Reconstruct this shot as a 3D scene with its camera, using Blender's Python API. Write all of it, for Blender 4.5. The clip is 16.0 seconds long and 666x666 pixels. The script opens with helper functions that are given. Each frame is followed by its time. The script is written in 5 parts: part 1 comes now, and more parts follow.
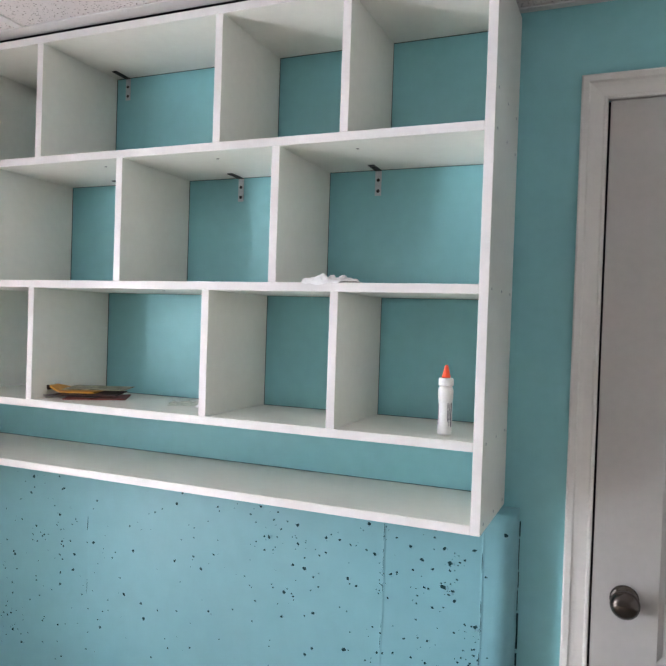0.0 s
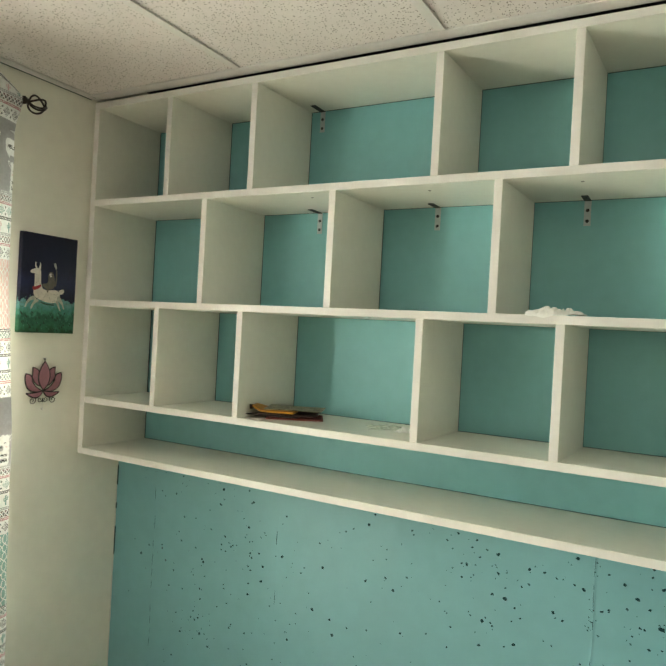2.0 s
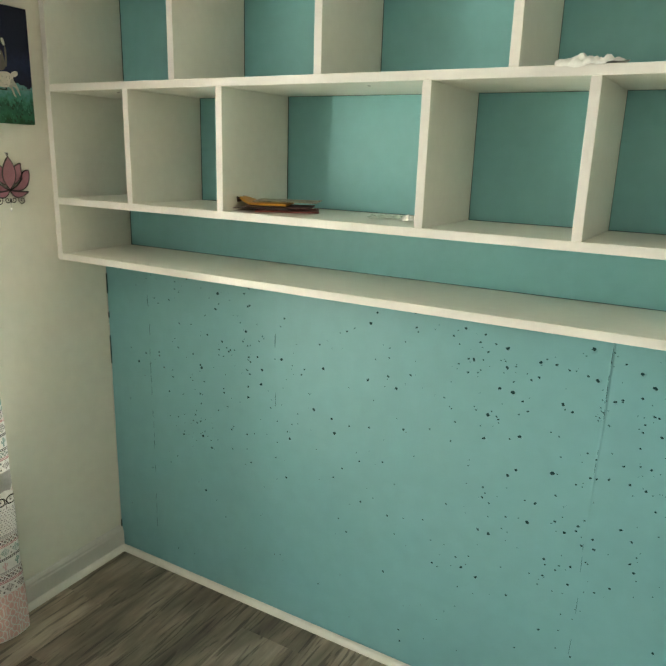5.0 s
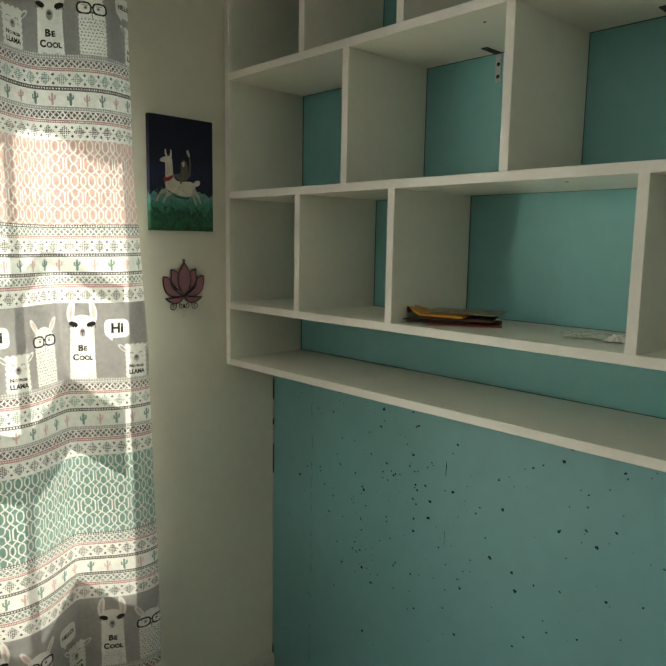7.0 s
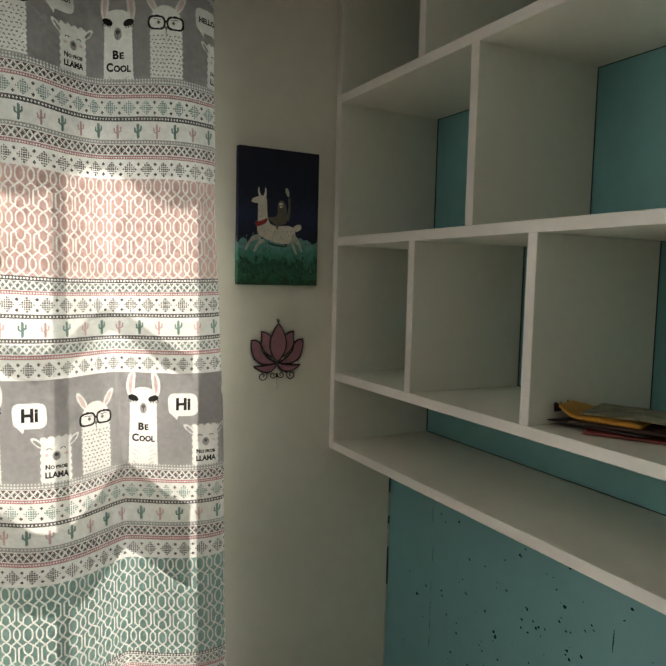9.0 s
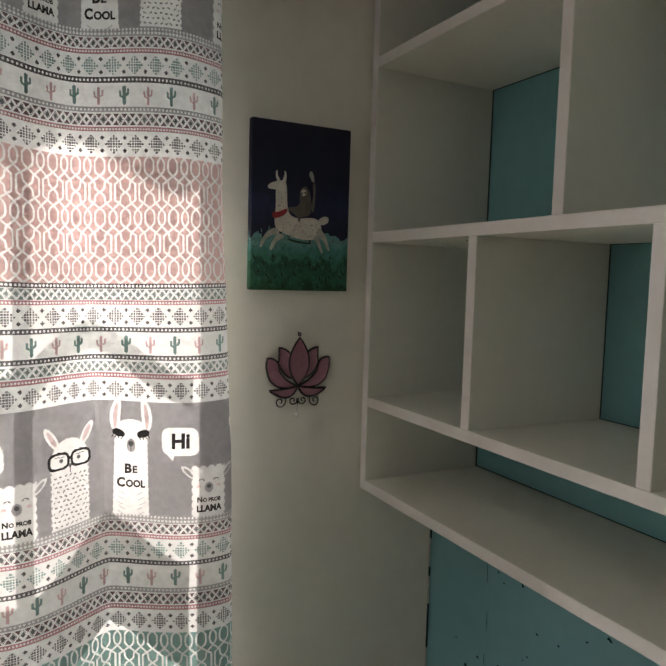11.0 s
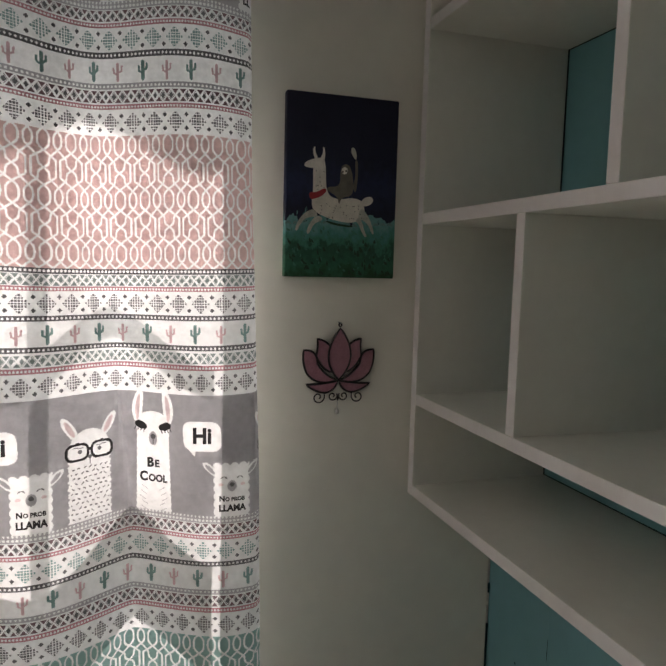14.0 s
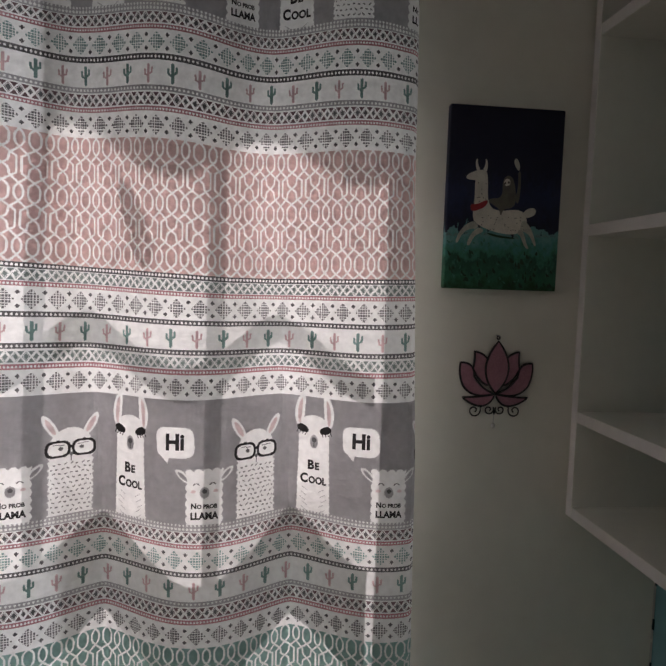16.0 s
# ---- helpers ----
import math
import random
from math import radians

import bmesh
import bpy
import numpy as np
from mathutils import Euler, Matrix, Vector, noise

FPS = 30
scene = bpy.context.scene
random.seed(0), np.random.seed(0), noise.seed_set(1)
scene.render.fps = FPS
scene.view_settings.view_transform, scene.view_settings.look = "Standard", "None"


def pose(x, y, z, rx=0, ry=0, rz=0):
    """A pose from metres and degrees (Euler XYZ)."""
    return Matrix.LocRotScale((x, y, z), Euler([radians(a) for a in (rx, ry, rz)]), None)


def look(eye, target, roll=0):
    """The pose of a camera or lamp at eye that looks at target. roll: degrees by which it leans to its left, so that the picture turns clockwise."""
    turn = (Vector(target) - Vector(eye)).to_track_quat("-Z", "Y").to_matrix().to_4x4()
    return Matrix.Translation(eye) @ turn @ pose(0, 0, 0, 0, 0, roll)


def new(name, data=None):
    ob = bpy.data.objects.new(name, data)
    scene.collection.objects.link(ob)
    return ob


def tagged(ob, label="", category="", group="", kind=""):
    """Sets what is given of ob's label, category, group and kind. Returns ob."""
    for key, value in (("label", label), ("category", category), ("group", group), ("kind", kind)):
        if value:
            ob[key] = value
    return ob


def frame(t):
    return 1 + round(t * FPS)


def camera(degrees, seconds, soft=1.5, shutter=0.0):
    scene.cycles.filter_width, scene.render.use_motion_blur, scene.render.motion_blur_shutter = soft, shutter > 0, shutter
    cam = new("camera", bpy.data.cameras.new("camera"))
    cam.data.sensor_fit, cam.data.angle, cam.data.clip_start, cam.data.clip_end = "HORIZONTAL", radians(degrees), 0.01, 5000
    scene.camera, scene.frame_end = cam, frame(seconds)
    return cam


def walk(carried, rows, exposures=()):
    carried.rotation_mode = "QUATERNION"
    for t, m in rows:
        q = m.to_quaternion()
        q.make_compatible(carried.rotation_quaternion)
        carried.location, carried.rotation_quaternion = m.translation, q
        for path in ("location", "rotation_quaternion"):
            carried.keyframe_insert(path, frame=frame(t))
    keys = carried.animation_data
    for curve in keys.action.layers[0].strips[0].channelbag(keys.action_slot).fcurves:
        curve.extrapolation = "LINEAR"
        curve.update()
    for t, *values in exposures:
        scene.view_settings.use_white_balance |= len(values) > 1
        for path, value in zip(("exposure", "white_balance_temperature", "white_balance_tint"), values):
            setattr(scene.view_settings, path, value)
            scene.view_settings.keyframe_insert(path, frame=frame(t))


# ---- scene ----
cam = camera(53.8, 16.0, soft=1.75)
PATH = [
    (0, (-0.061, 0.035, 1.557), (-0.802, 1.892, 1.525), 1.9),
    (0.5, (-0.174, -0.032, 1.577), (-0.975, 1.801, 1.575), 1.8),
    (1, (-0.242, -0.08, 1.584), (-1.11, 1.722, 1.605), 2.0),
    (1.5, (-0.289, -0.103, 1.591), (-1.228, 1.663, 1.594), 2.3),
    (2, (-0.328, -0.126, 1.584), (-1.305, 1.619, 1.578), 3.1),
    (2.5, (-0.341, -0.127, 1.581), (-1.331, 1.611, 1.562), 2.7),
    (3, (-0.35, -0.094, 1.581), (-1.346, 1.639, 1.512), 2.5),
    (3.5, (-0.361, -0.01, 1.551), (-1.401, 1.686, 1.35), 1.9),
    (3.7, (-0.378, 0.007, 1.534), (-1.427, 1.679, 1.211), 1.8),
    (5.8, (-0.376, 0.069, 1.462), (-1.293, 1.764, 0.926), 2.0),
    (6, (-0.368, 0.087, 1.462), (-1.4, 1.738, 1.006), 1.9),
    (6.1, (-0.368, 0.093, 1.462), (-1.484, 1.7, 1.047), 1.6),
    (6.5, (-0.408, 0.15, 1.5), (-1.791, 1.558, 1.175), 0.8),
    (7, (-0.489, 0.246, 1.504), (-1.912, 1.624, 1.23), 0.9),
    (7.5, (-0.588, 0.315, 1.535), (-2.025, 1.691, 1.328), 1.2),
    (8, (-0.648, 0.405, 1.533), (-2.23, 1.613, 1.338), 0.4),
    (8.5, (-0.709, 0.537, 1.544), (-2.403, 1.59, 1.39), 2.2),
    (9, (-0.727, 0.62, 1.546), (-2.475, 1.577, 1.382), 1.4),
    (9.2, (-0.735, 0.632, 1.547), (-2.505, 1.551, 1.398), 1.4),
    (11.3, (-1.016, 0.745, 1.554), (-2.785, 1.662, 1.381), 1.6),
    (11.5, (-1.021, 0.762, 1.553), (-2.793, 1.67, 1.368), 1.6),
    (12, (-1.04, 0.812, 1.553), (-2.862, 1.619, 1.377), 1.9),
    (12.5, (-1.042, 0.848, 1.551), (-2.894, 1.583, 1.38), 1.8),
    (13, (-1.035, 0.868, 1.553), (-2.908, 1.543, 1.37), 1.8),
    (13.5, (-1.039, 0.878, 1.55), (-2.926, 1.515, 1.357), 1.3),
    (14, (-1.036, 0.875, 1.548), (-2.929, 1.487, 1.346), 1.5),
    (14.5, (-1.031, 0.874, 1.548), (-2.935, 1.456, 1.353), 2.0),
    (15, (-1.029, 0.867, 1.548), (-2.956, 1.373, 1.374), 2.1),
    (15.5, (-1.042, 0.859, 1.536), (-3.008, 1.188, 1.372), 2.3),
    (16, (-1.031, 0.825, 1.534), (-3.011, 1.053, 1.377), 1.9),
]
EXPOSURES = [(0, 2.65, 6250, 17), (1.0, 2.65, 6350, 13), (1.5, 2.45, 7500, 0), (3.5, 2.32, 8300, -6), (6, 2.50, 7750, -2), (6.5, 1.93, 7900, -6), (7, 1.25, 7900, -5), (7.5, 1.48, 7900, -4), (8, 1.32, 7900, -2), (8.5, 0.85, 7750, 1), (9, 0.95, 7600, 4), (12, 0.84, 7050, 13), (14.5, 0.68, 6950, 15), (15, 0.64, 6900, 16), (15.5, 0.32, 6880, 16), (16, 0.05, 6850, 17)]
walk(cam, [(t, look(eye, target, roll)) for t, eye, target, roll in PATH], EXPOSURES)

# ---- world, sun and added window fill ----
world = bpy.data.worlds.new("daylight")
scene.world = world
world.use_nodes = True
wn = world.node_tree.nodes
sky = wn.new("ShaderNodeTexSky")
sky.sky_type = "NISHITA"
sky.sun_disc = False
sky.sun_elevation, sky.sun_rotation = radians(52), radians(-90)
world.node_tree.links.new(sky.outputs[0], wn["Background"].inputs[0])
wn["Background"].inputs[1].default_value = 0.075
SUN, WINDOW_FILL = 5.0, 12.0
lamp = new("sun", bpy.data.lights.new("sun", "SUN"))
lamp.data.energy, lamp.data.angle, lamp.data.color = SUN, radians(0.5), (1.0, 0.96, 0.945)
lamp.matrix_world = look((-8, 0.5, 9.68), (-2, 0.5, 2))
# added fill lamps: strong one in unseen bare window, weak one behind the curtain
for lamp_y, lamp_w, lamp_z, lamp_h, power in ((0.01, 0.50, 1.12, 1.75, WINDOW_FILL), (0.74, 0.62, 1.48, 1.1, 0.95)):
    fill_lamp = new("window_fill", bpy.data.lights.new("window_fill", "AREA"))
    fill_lamp.data.shape = "RECTANGLE"
    fill_lamp.data.size, fill_lamp.data.size_y = lamp_w, lamp_h
    fill_lamp.data.energy, fill_lamp.data.color = power, (0.90, 0.955, 1.0)
    fill_lamp.matrix_world = look((-2.30, lamp_y, lamp_z), (0.0, lamp_y, lamp_z))


# ---- materials ----
def nodes_of(m):
    m.use_nodes = True
    nt = m.node_tree
    return nt, nt.nodes["Principled BSDF"]


def mat(name, colour, rough=0.6, vary=0.06, scale=6.0, grain=0.0, grain_scale=200.0, metal=0.0, spec=0.5, island=0.0):
    """A surface with soft colour variation at two scales and fine relief."""
    m = bpy.data.materials.new(name)
    nt, b = nodes_of(m)
    b.inputs["Roughness"].default_value, b.inputs["Metallic"].default_value = rough, metal
    b.inputs["Specular IOR Level"].default_value = spec
    tc = nt.nodes.new("ShaderNodeTexCoord")
    n1, n2 = nt.nodes.new("ShaderNodeTexNoise"), nt.nodes.new("ShaderNodeTexNoise")
    n1.inputs["Scale"].default_value, n1.inputs["Detail"].default_value = scale, 4
    n2.inputs["Scale"].default_value, n2.inputs["Detail"].default_value = scale * 9, 3
    add = nt.nodes.new("ShaderNodeMath")
    add.operation = "ADD"
    ramp = nt.nodes.new("ShaderNodeMapRange")
    ramp.inputs["From Min"].default_value, ramp.inputs["From Max"].default_value = 0.7, 1.3
    ramp.inputs["To Min"].default_value, ramp.inputs["To Max"].default_value = 1 - vary, 1 + vary
    mul = nt.nodes.new("ShaderNodeVectorMath")
    mul.operation = "SCALE"
    mul.inputs[0].default_value = colour[:3]
    for n in (n1, n2):
        nt.links.new(tc.outputs["Object"], n.inputs["Vector"])
    nt.links.new(n1.outputs[0], add.inputs[0])
    nt.links.new(n2.outputs[0], add.inputs[1])
    nt.links.new(add.outputs[0], ramp.inputs[0])
    nt.links.new(ramp.outputs[0], mul.inputs["Scale"])
    nt.links.new(mul.outputs[0], b.inputs["Base Color"])
    if grain:
        n3, bump = nt.nodes.new("ShaderNodeTexNoise"), nt.nodes.new("ShaderNodeBump")
        n3.inputs["Scale"].default_value, n3.inputs["Detail"].default_value = grain_scale, 5
        bump.inputs["Strength"].default_value, bump.inputs["Distance"].default_value = grain, 0.002
        nt.links.new(tc.outputs["Object"], n3.inputs["Vector"])
        nt.links.new(n3.outputs[0], bump.inputs["Height"])
        nt.links.new(bump.outputs[0], b.inputs["Normal"])
    return m


def cloth(name, colour, through_light=0.5):
    """Thin woven cotton that lets part of the daylight through."""
    m = bpy.data.materials.new(name)
    m.use_nodes = True
    nt = m.node_tree
    nt.nodes.remove(nt.nodes["Principled BSDF"])
    out = nt.nodes["Material Output"]
    d, t, mix = nt.nodes.new("ShaderNodeBsdfDiffuse"), nt.nodes.new("ShaderNodeBsdfTranslucent"), nt.nodes.new("ShaderNodeMixShader")
    tc, n = nt.nodes.new("ShaderNodeTexCoord"), nt.nodes.new("ShaderNodeTexNoise")
    n.inputs["Scale"].default_value, n.inputs["Detail"].default_value = 90, 4
    r = nt.nodes.new("ShaderNodeMapRange")
    r.inputs["From Min"].default_value, r.inputs["From Max"].default_value = 0.3, 0.7
    r.inputs["To Min"].default_value, r.inputs["To Max"].default_value = 0.93, 1.05
    s = nt.nodes.new("ShaderNodeVectorMath")
    s.operation = "SCALE"
    s.inputs[0].default_value = colour[:3]
    nt.links.new(tc.outputs["Object"], n.inputs["Vector"])
    nt.links.new(n.outputs[0], r.inputs[0])
    nt.links.new(r.outputs[0], s.inputs["Scale"])
    wrinkle, crease, press = nt.nodes.new("ShaderNodeMapping"), nt.nodes.new("ShaderNodeTexNoise"), nt.nodes.new("ShaderNodeBump")
    wrinkle.inputs["Scale"].default_value = (1, 0.6, 1.7)
    crease.inputs["Scale"].default_value, crease.inputs["Detail"].default_value = 14, 6
    press.inputs["Strength"].default_value, press.inputs["Distance"].default_value = 0.55, 0.008
    nt.links.new(tc.outputs["Object"], wrinkle.inputs["Vector"])
    nt.links.new(wrinkle.outputs[0], crease.inputs["Vector"])
    nt.links.new(crease.outputs[0], press.inputs["Height"])
    nt.links.new(press.outputs[0], d.inputs["Normal"])
    nt.links.new(press.outputs[0], t.inputs["Normal"])
    nt.links.new(s.outputs[0], d.inputs["Color"])
    nt.links.new(s.outputs[0], t.inputs["Color"])
    mix.inputs[0].default_value = through_light
    nt.links.new(d.outputs[0], mix.inputs[1])
    nt.links.new(t.outputs[0], mix.inputs[2])
    nt.links.new(mix.outputs[0], out.inputs["Surface"])
    return m


TEAL = (0.222, 0.505, 0.54)
M_teal = mat("teal_wall_paint", TEAL, 0.5, 0.04, 3, 0.12, 260)
M_white = mat("white_wall_paint", (0.785, 0.77, 0.69), 0.6, 0.03, 3, 0.1, 240)
M_shelf = mat("white_melamine", (0.775, 0.77, 0.705), 0.34, 0.025, 5, 0.05, 150)
M_edge = mat("white_edge_banding", (0.67, 0.645, 0.63), 0.35, 0.03, 8)
M_trim = mat("white_trim_paint", (0.66, 0.64, 0.605), 0.4, 0.03, 8, 0.06, 120)
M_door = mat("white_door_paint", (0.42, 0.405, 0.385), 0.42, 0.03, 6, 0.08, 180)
M_joint_shade = mat("shaded_joint", (0.045, 0.075, 0.075), 0.9, 0.2, 20)
M_plain = mat("bounce_wall_paint", (0.74, 0.72, 0.68), 0.6, 0.03, 3, 0.1, 240)
M_gap = mat("dark_gap", (0.015, 0.015, 0.017), 0.9, 0.1)
M_steel = mat("zinc_steel", (0.42, 0.43, 0.44), 0.42, 0.1, 30, 0.1, 300, metal=0.55)
M_zinc = mat("dull_zinc", (0.52, 0.55, 0.57), 0.38, 0.12, 60, 0.1, 300, metal=0.45)
M_nickel = mat("dark_satin_nickel", (0.095, 0.080, 0.070), 0.24, 0.1, 30, 0.05, 300, metal=0.95)
M_bronze = mat("dark_bronze", (0.07, 0.055, 0.05), 0.4, 0.2, 30, 0.1, 200, metal=0.7)
M_black = mat("screw_black", (0.02, 0.02, 0.02), 0.6, 0.1)
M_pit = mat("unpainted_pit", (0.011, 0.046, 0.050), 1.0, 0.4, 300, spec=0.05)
M_tbar = mat("ceiling_grid_steel", (0.66, 0.64, 0.63), 0.45, 0.04, 10)
M_filler = mat("white_caulk", (0.62, 0.60, 0.56), 0.6, 0.06, 20)


def concrete_material():
    m = mat("painted_concrete", (0.166, 0.376, 0.424), 0.45, 0.05, 2.2, 0.14, 45)
    nt = m.node_tree
    b = nt.nodes["Principled BSDF"]
    colour = b.inputs["Base Color"].links[0].from_socket
    tc, v, n = nt.nodes.new("ShaderNodeTexCoord"), nt.nodes.new("ShaderNodeTexVoronoi"), nt.nodes.new("ShaderNodeTexNoise")
    v.inputs["Scale"].default_value = 26
    n.inputs["Scale"].default_value = 3.2
    nt.links.new(tc.outputs["Object"], v.inputs["Vector"])
    nt.links.new(tc.outputs["Object"], n.inputs["Vector"])
    lim, less = nt.nodes.new("ShaderNodeMapRange"), nt.nodes.new("ShaderNodeMath")
    lim.inputs["From Min"].default_value, lim.inputs["From Max"].default_value = 0.50, 0.68
    lim.inputs["To Min"].default_value, lim.inputs["To Max"].default_value = 0.0, 0.085
    nt.links.new(n.outputs[0], lim.inputs[0])
    less.operation = "LESS_THAN"
    nt.links.new(v.outputs["Distance"], less.inputs[0])
    nt.links.new(lim.outputs[0], less.inputs[1])
    mix = nt.nodes.new("ShaderNodeMix")
    mix.data_type = "RGBA"
    mix.inputs["B"].default_value = (0.03, 0.06, 0.07, 1)
    nt.links.new(less.outputs[0], mix.inputs["Factor"])
    nt.links.new(colour, mix.inputs["A"])
    nt.links.new(mix.outputs["Result"], b.inputs["Base Color"])
    return m


def tile_material():
    """Mineral fibre: worm-like dark fissures and pinholes in off-white."""
    m = mat("mineral_fibre_tile", (0.71, 0.665, 0.655), 0.85, 0.04, 8, 0.25, 120)
    nt = m.node_tree
    b = nt.nodes["Principled BSDF"]
    colour = b.inputs["Base Color"].links[0].from_socket
    tc, v, w = nt.nodes.new("ShaderNodeTexCoord"), nt.nodes.new("ShaderNodeTexVoronoi"), nt.nodes.new("ShaderNodeTexNoise")
    v.inputs["Scale"].default_value = 140
    w.inputs["Scale"].default_value, w.inputs["Detail"].default_value = 70, 2
    warp = nt.nodes.new("ShaderNodeVectorMath")
    warp.operation = "MULTIPLY_ADD"
    warp.inputs[1].default_value = (0.02, 0.02, 0)
    nt.links.new(w.outputs["Color"], warp.inputs[0])
    nt.links.new(tc.outputs["Object"], warp.inputs[2])
    nt.links.new(warp.outputs[0], v.inputs["Vector"])
    less = nt.nodes.new("ShaderNodeMath")
    less.operation = "LESS_THAN"
    less.inputs[1].default_value = 0.27
    nt.links.new(v.outputs["Distance"], less.inputs[0])
    big = nt.nodes.new("ShaderNodeTexWhiteNoise")
    nt.links.new(v.outputs["Color"], big.inputs["Vector"])
    keep = nt.nodes.new("ShaderNodeMath")
    keep.operation = "LESS_THAN"
    keep.inputs[1].default_value = 0.80
    nt.links.new(big.outputs["Value"], keep.inputs[0])
    both = nt.nodes.new("ShaderNodeMath")
    both.operation = "MULTIPLY"
    nt.links.new(less.outputs[0], both.inputs[0])
    nt.links.new(keep.outputs[0], both.inputs[1])
    mix = nt.nodes.new("ShaderNodeMix")
    mix.data_type = "RGBA"
    mix.inputs["B"].default_value = (0.25, 0.225, 0.20, 1)
    nt.links.new(both.outputs[0], mix.inputs["Factor"])
    nt.links.new(colour, mix.inputs["A"])
    nt.links.new(mix.outputs["Result"], b.inputs["Base Color"])
    return m


def plank_material():
    """Grey-brown vinyl plank with long grain, each plank a tone of its own."""
    m = bpy.data.materials.new("grey_brown_vinyl_plank")
    nt, b = nodes_of(m)
    b.inputs["Roughness"].default_value = 0.45
    tc, mp = nt.nodes.new("ShaderNodeTexCoord"), nt.nodes.new("ShaderNodeMapping")
    mp.inputs["Scale"].default_value = (8, 1.5, 1)
    info, n, n2 = nt.nodes.new("ShaderNodeObjectInfo"), nt.nodes.new("ShaderNodeTexNoise"), nt.nodes.new("ShaderNodeTexNoise")
    off = nt.nodes.new("ShaderNodeVectorMath")
    off.operation = "MULTIPLY_ADD"
    off.inputs[1].default_value = (40, 17, 0)
    nt.links.new(info.outputs["Random"], off.inputs[0])
    nt.links.new(tc.outputs["Object"], mp.inputs["Vector"])
    nt.links.new(mp.outputs[0], off.inputs[2])
    n.noise_dimensions = n2.noise_dimensions = "3D"
    n.inputs["Scale"].default_value, n.inputs["Detail"].default_value, n.inputs["Distortion"].default_value = 1.0, 8, 1.2
    n2.inputs["Scale"].default_value, n2.inputs["Detail"].default_value = 6.0, 4
    nt.links.new(off.outputs[0], n.inputs["Vector"])
    nt.links.new(off.outputs[0], n2.inputs["Vector"])
    ramp = nt.nodes.new("ShaderNodeValToRGB")
    e = ramp.color_ramp.elements
    e[0].position, e[0].color = 0.30, (0.095, 0.078, 0.062, 1)
    e[1].position, e[1].color = 0.72, (0.37, 0.315, 0.255, 1)
    mid = e.new(0.5)
    mid.color = (0.215, 0.18, 0.142, 1)
    nt.links.new(n.outputs[0], ramp.inputs[0])
    tone, mul = nt.nodes.new("ShaderNodeMapRange"), nt.nodes.new("ShaderNodeVectorMath")
    tone.inputs["To Min"].default_value, tone.inputs["To Max"].default_value = 0.72, 1.2
    nt.links.new(info.outputs["Random"], tone.inputs[0])
    mul.operation = "SCALE"
    nt.links.new(ramp.outputs[0], mul.inputs[0])
    nt.links.new(tone.outputs[0], mul.inputs["Scale"])
    # rough-sawn cracks along the grain
    fine, n3 = nt.nodes.new("ShaderNodeMapping"), nt.nodes.new("ShaderNodeTexNoise")
    fine.inputs["Scale"].default_value = (4.2, 1.7, 1)
    n3.inputs["Scale"].default_value, n3.inputs["Detail"].default_value, n3.inputs["Distortion"].default_value = 1.3, 5, 1.6
    nt.links.new(off.outputs[0], fine.inputs["Vector"])
    nt.links.new(fine.outputs[0], n3.inputs["Vector"])
    crack = nt.nodes.new("ShaderNodeMapRange")
    crack.inputs["From Min"].default_value, crack.inputs["From Max"].default_value = 0.36, 0.46
    crack.inputs["To Min"].default_value, crack.inputs["To Max"].default_value = 0.42, 1.0
    nt.links.new(n3.outputs[0], crack.inputs[0])
    worn = nt.nodes.new("ShaderNodeVectorMath")
    worn.operation = "SCALE"
    nt.links.new(mul.outputs[0], worn.inputs[0])
    nt.links.new(crack.outputs[0], worn.inputs["Scale"])
    fleck, speck = nt.nodes.new("ShaderNodeMapRange"), nt.nodes.new("ShaderNodeVectorMath")
    fleck.inputs["From Min"].default_value, fleck.inputs["From Max"].default_value = 0.33, 0.67
    fleck.inputs["To Min"].default_value, fleck.inputs["To Max"].default_value = 0.80, 1.18
    nt.links.new(n2.outputs[0], fleck.inputs[0])
    speck.operation = "SCALE"
    nt.links.new(worn.outputs[0], speck.inputs[0])
    nt.links.new(fleck.outputs[0], speck.inputs["Scale"])
    nt.links.new(speck.outputs[0], b.inputs["Base Color"])
    bump = nt.nodes.new("ShaderNodeBump")
    bump.inputs["Strength"].default_value, bump.inputs["Distance"].default_value = 0.5, 0.0015
    nt.links.new(n3.outputs[0], bump.inputs["Height"])
    nt.links.new(bump.outputs[0], b.inputs["Normal"])
    return m


M_concrete, M_tile, M_plank = concrete_material(), tile_material(), plank_material()
M_glass = bpy.data.materials.new("window_glass")
_nt, _b = nodes_of(M_glass)
_b.inputs["Transmission Weight"].default_value, _b.inputs["Roughness"].default_value, _b.inputs["IOR"].default_value = 1.0, 0.0, 1.45
# half-clear grey for the sheet that weakens the sun behind the lower curtain
M_dimmer = mat("grey_dimming_sheet", (0.10, 0.10, 0.105), 0.7, 0.05)
_nt, _b = nodes_of(M_dimmer)
_clear, _mix = _nt.nodes.new("ShaderNodeBsdfTransparent"), _nt.nodes.new("ShaderNodeMixShader")
_mix.inputs[0].default_value = 0.17
_nt.links.new(_clear.outputs[0], _mix.inputs[1])
_nt.links.new(_b.outputs[0], _mix.inputs[2])
_nt.links.new(_mix.outputs[0], _nt.nodes["Material Output"].inputs["Surface"])

# ---- building helpers ----
BASE = {}


def thing(name, base, label, category, group=""):
    """An Empty at a thing's base, to carry its parts."""
    ob = new(name)
    ob.empty_display_size = 0.05
    ob.location = base
    BASE[ob.name] = Vector(base)
    return tagged(ob, label, category, group)


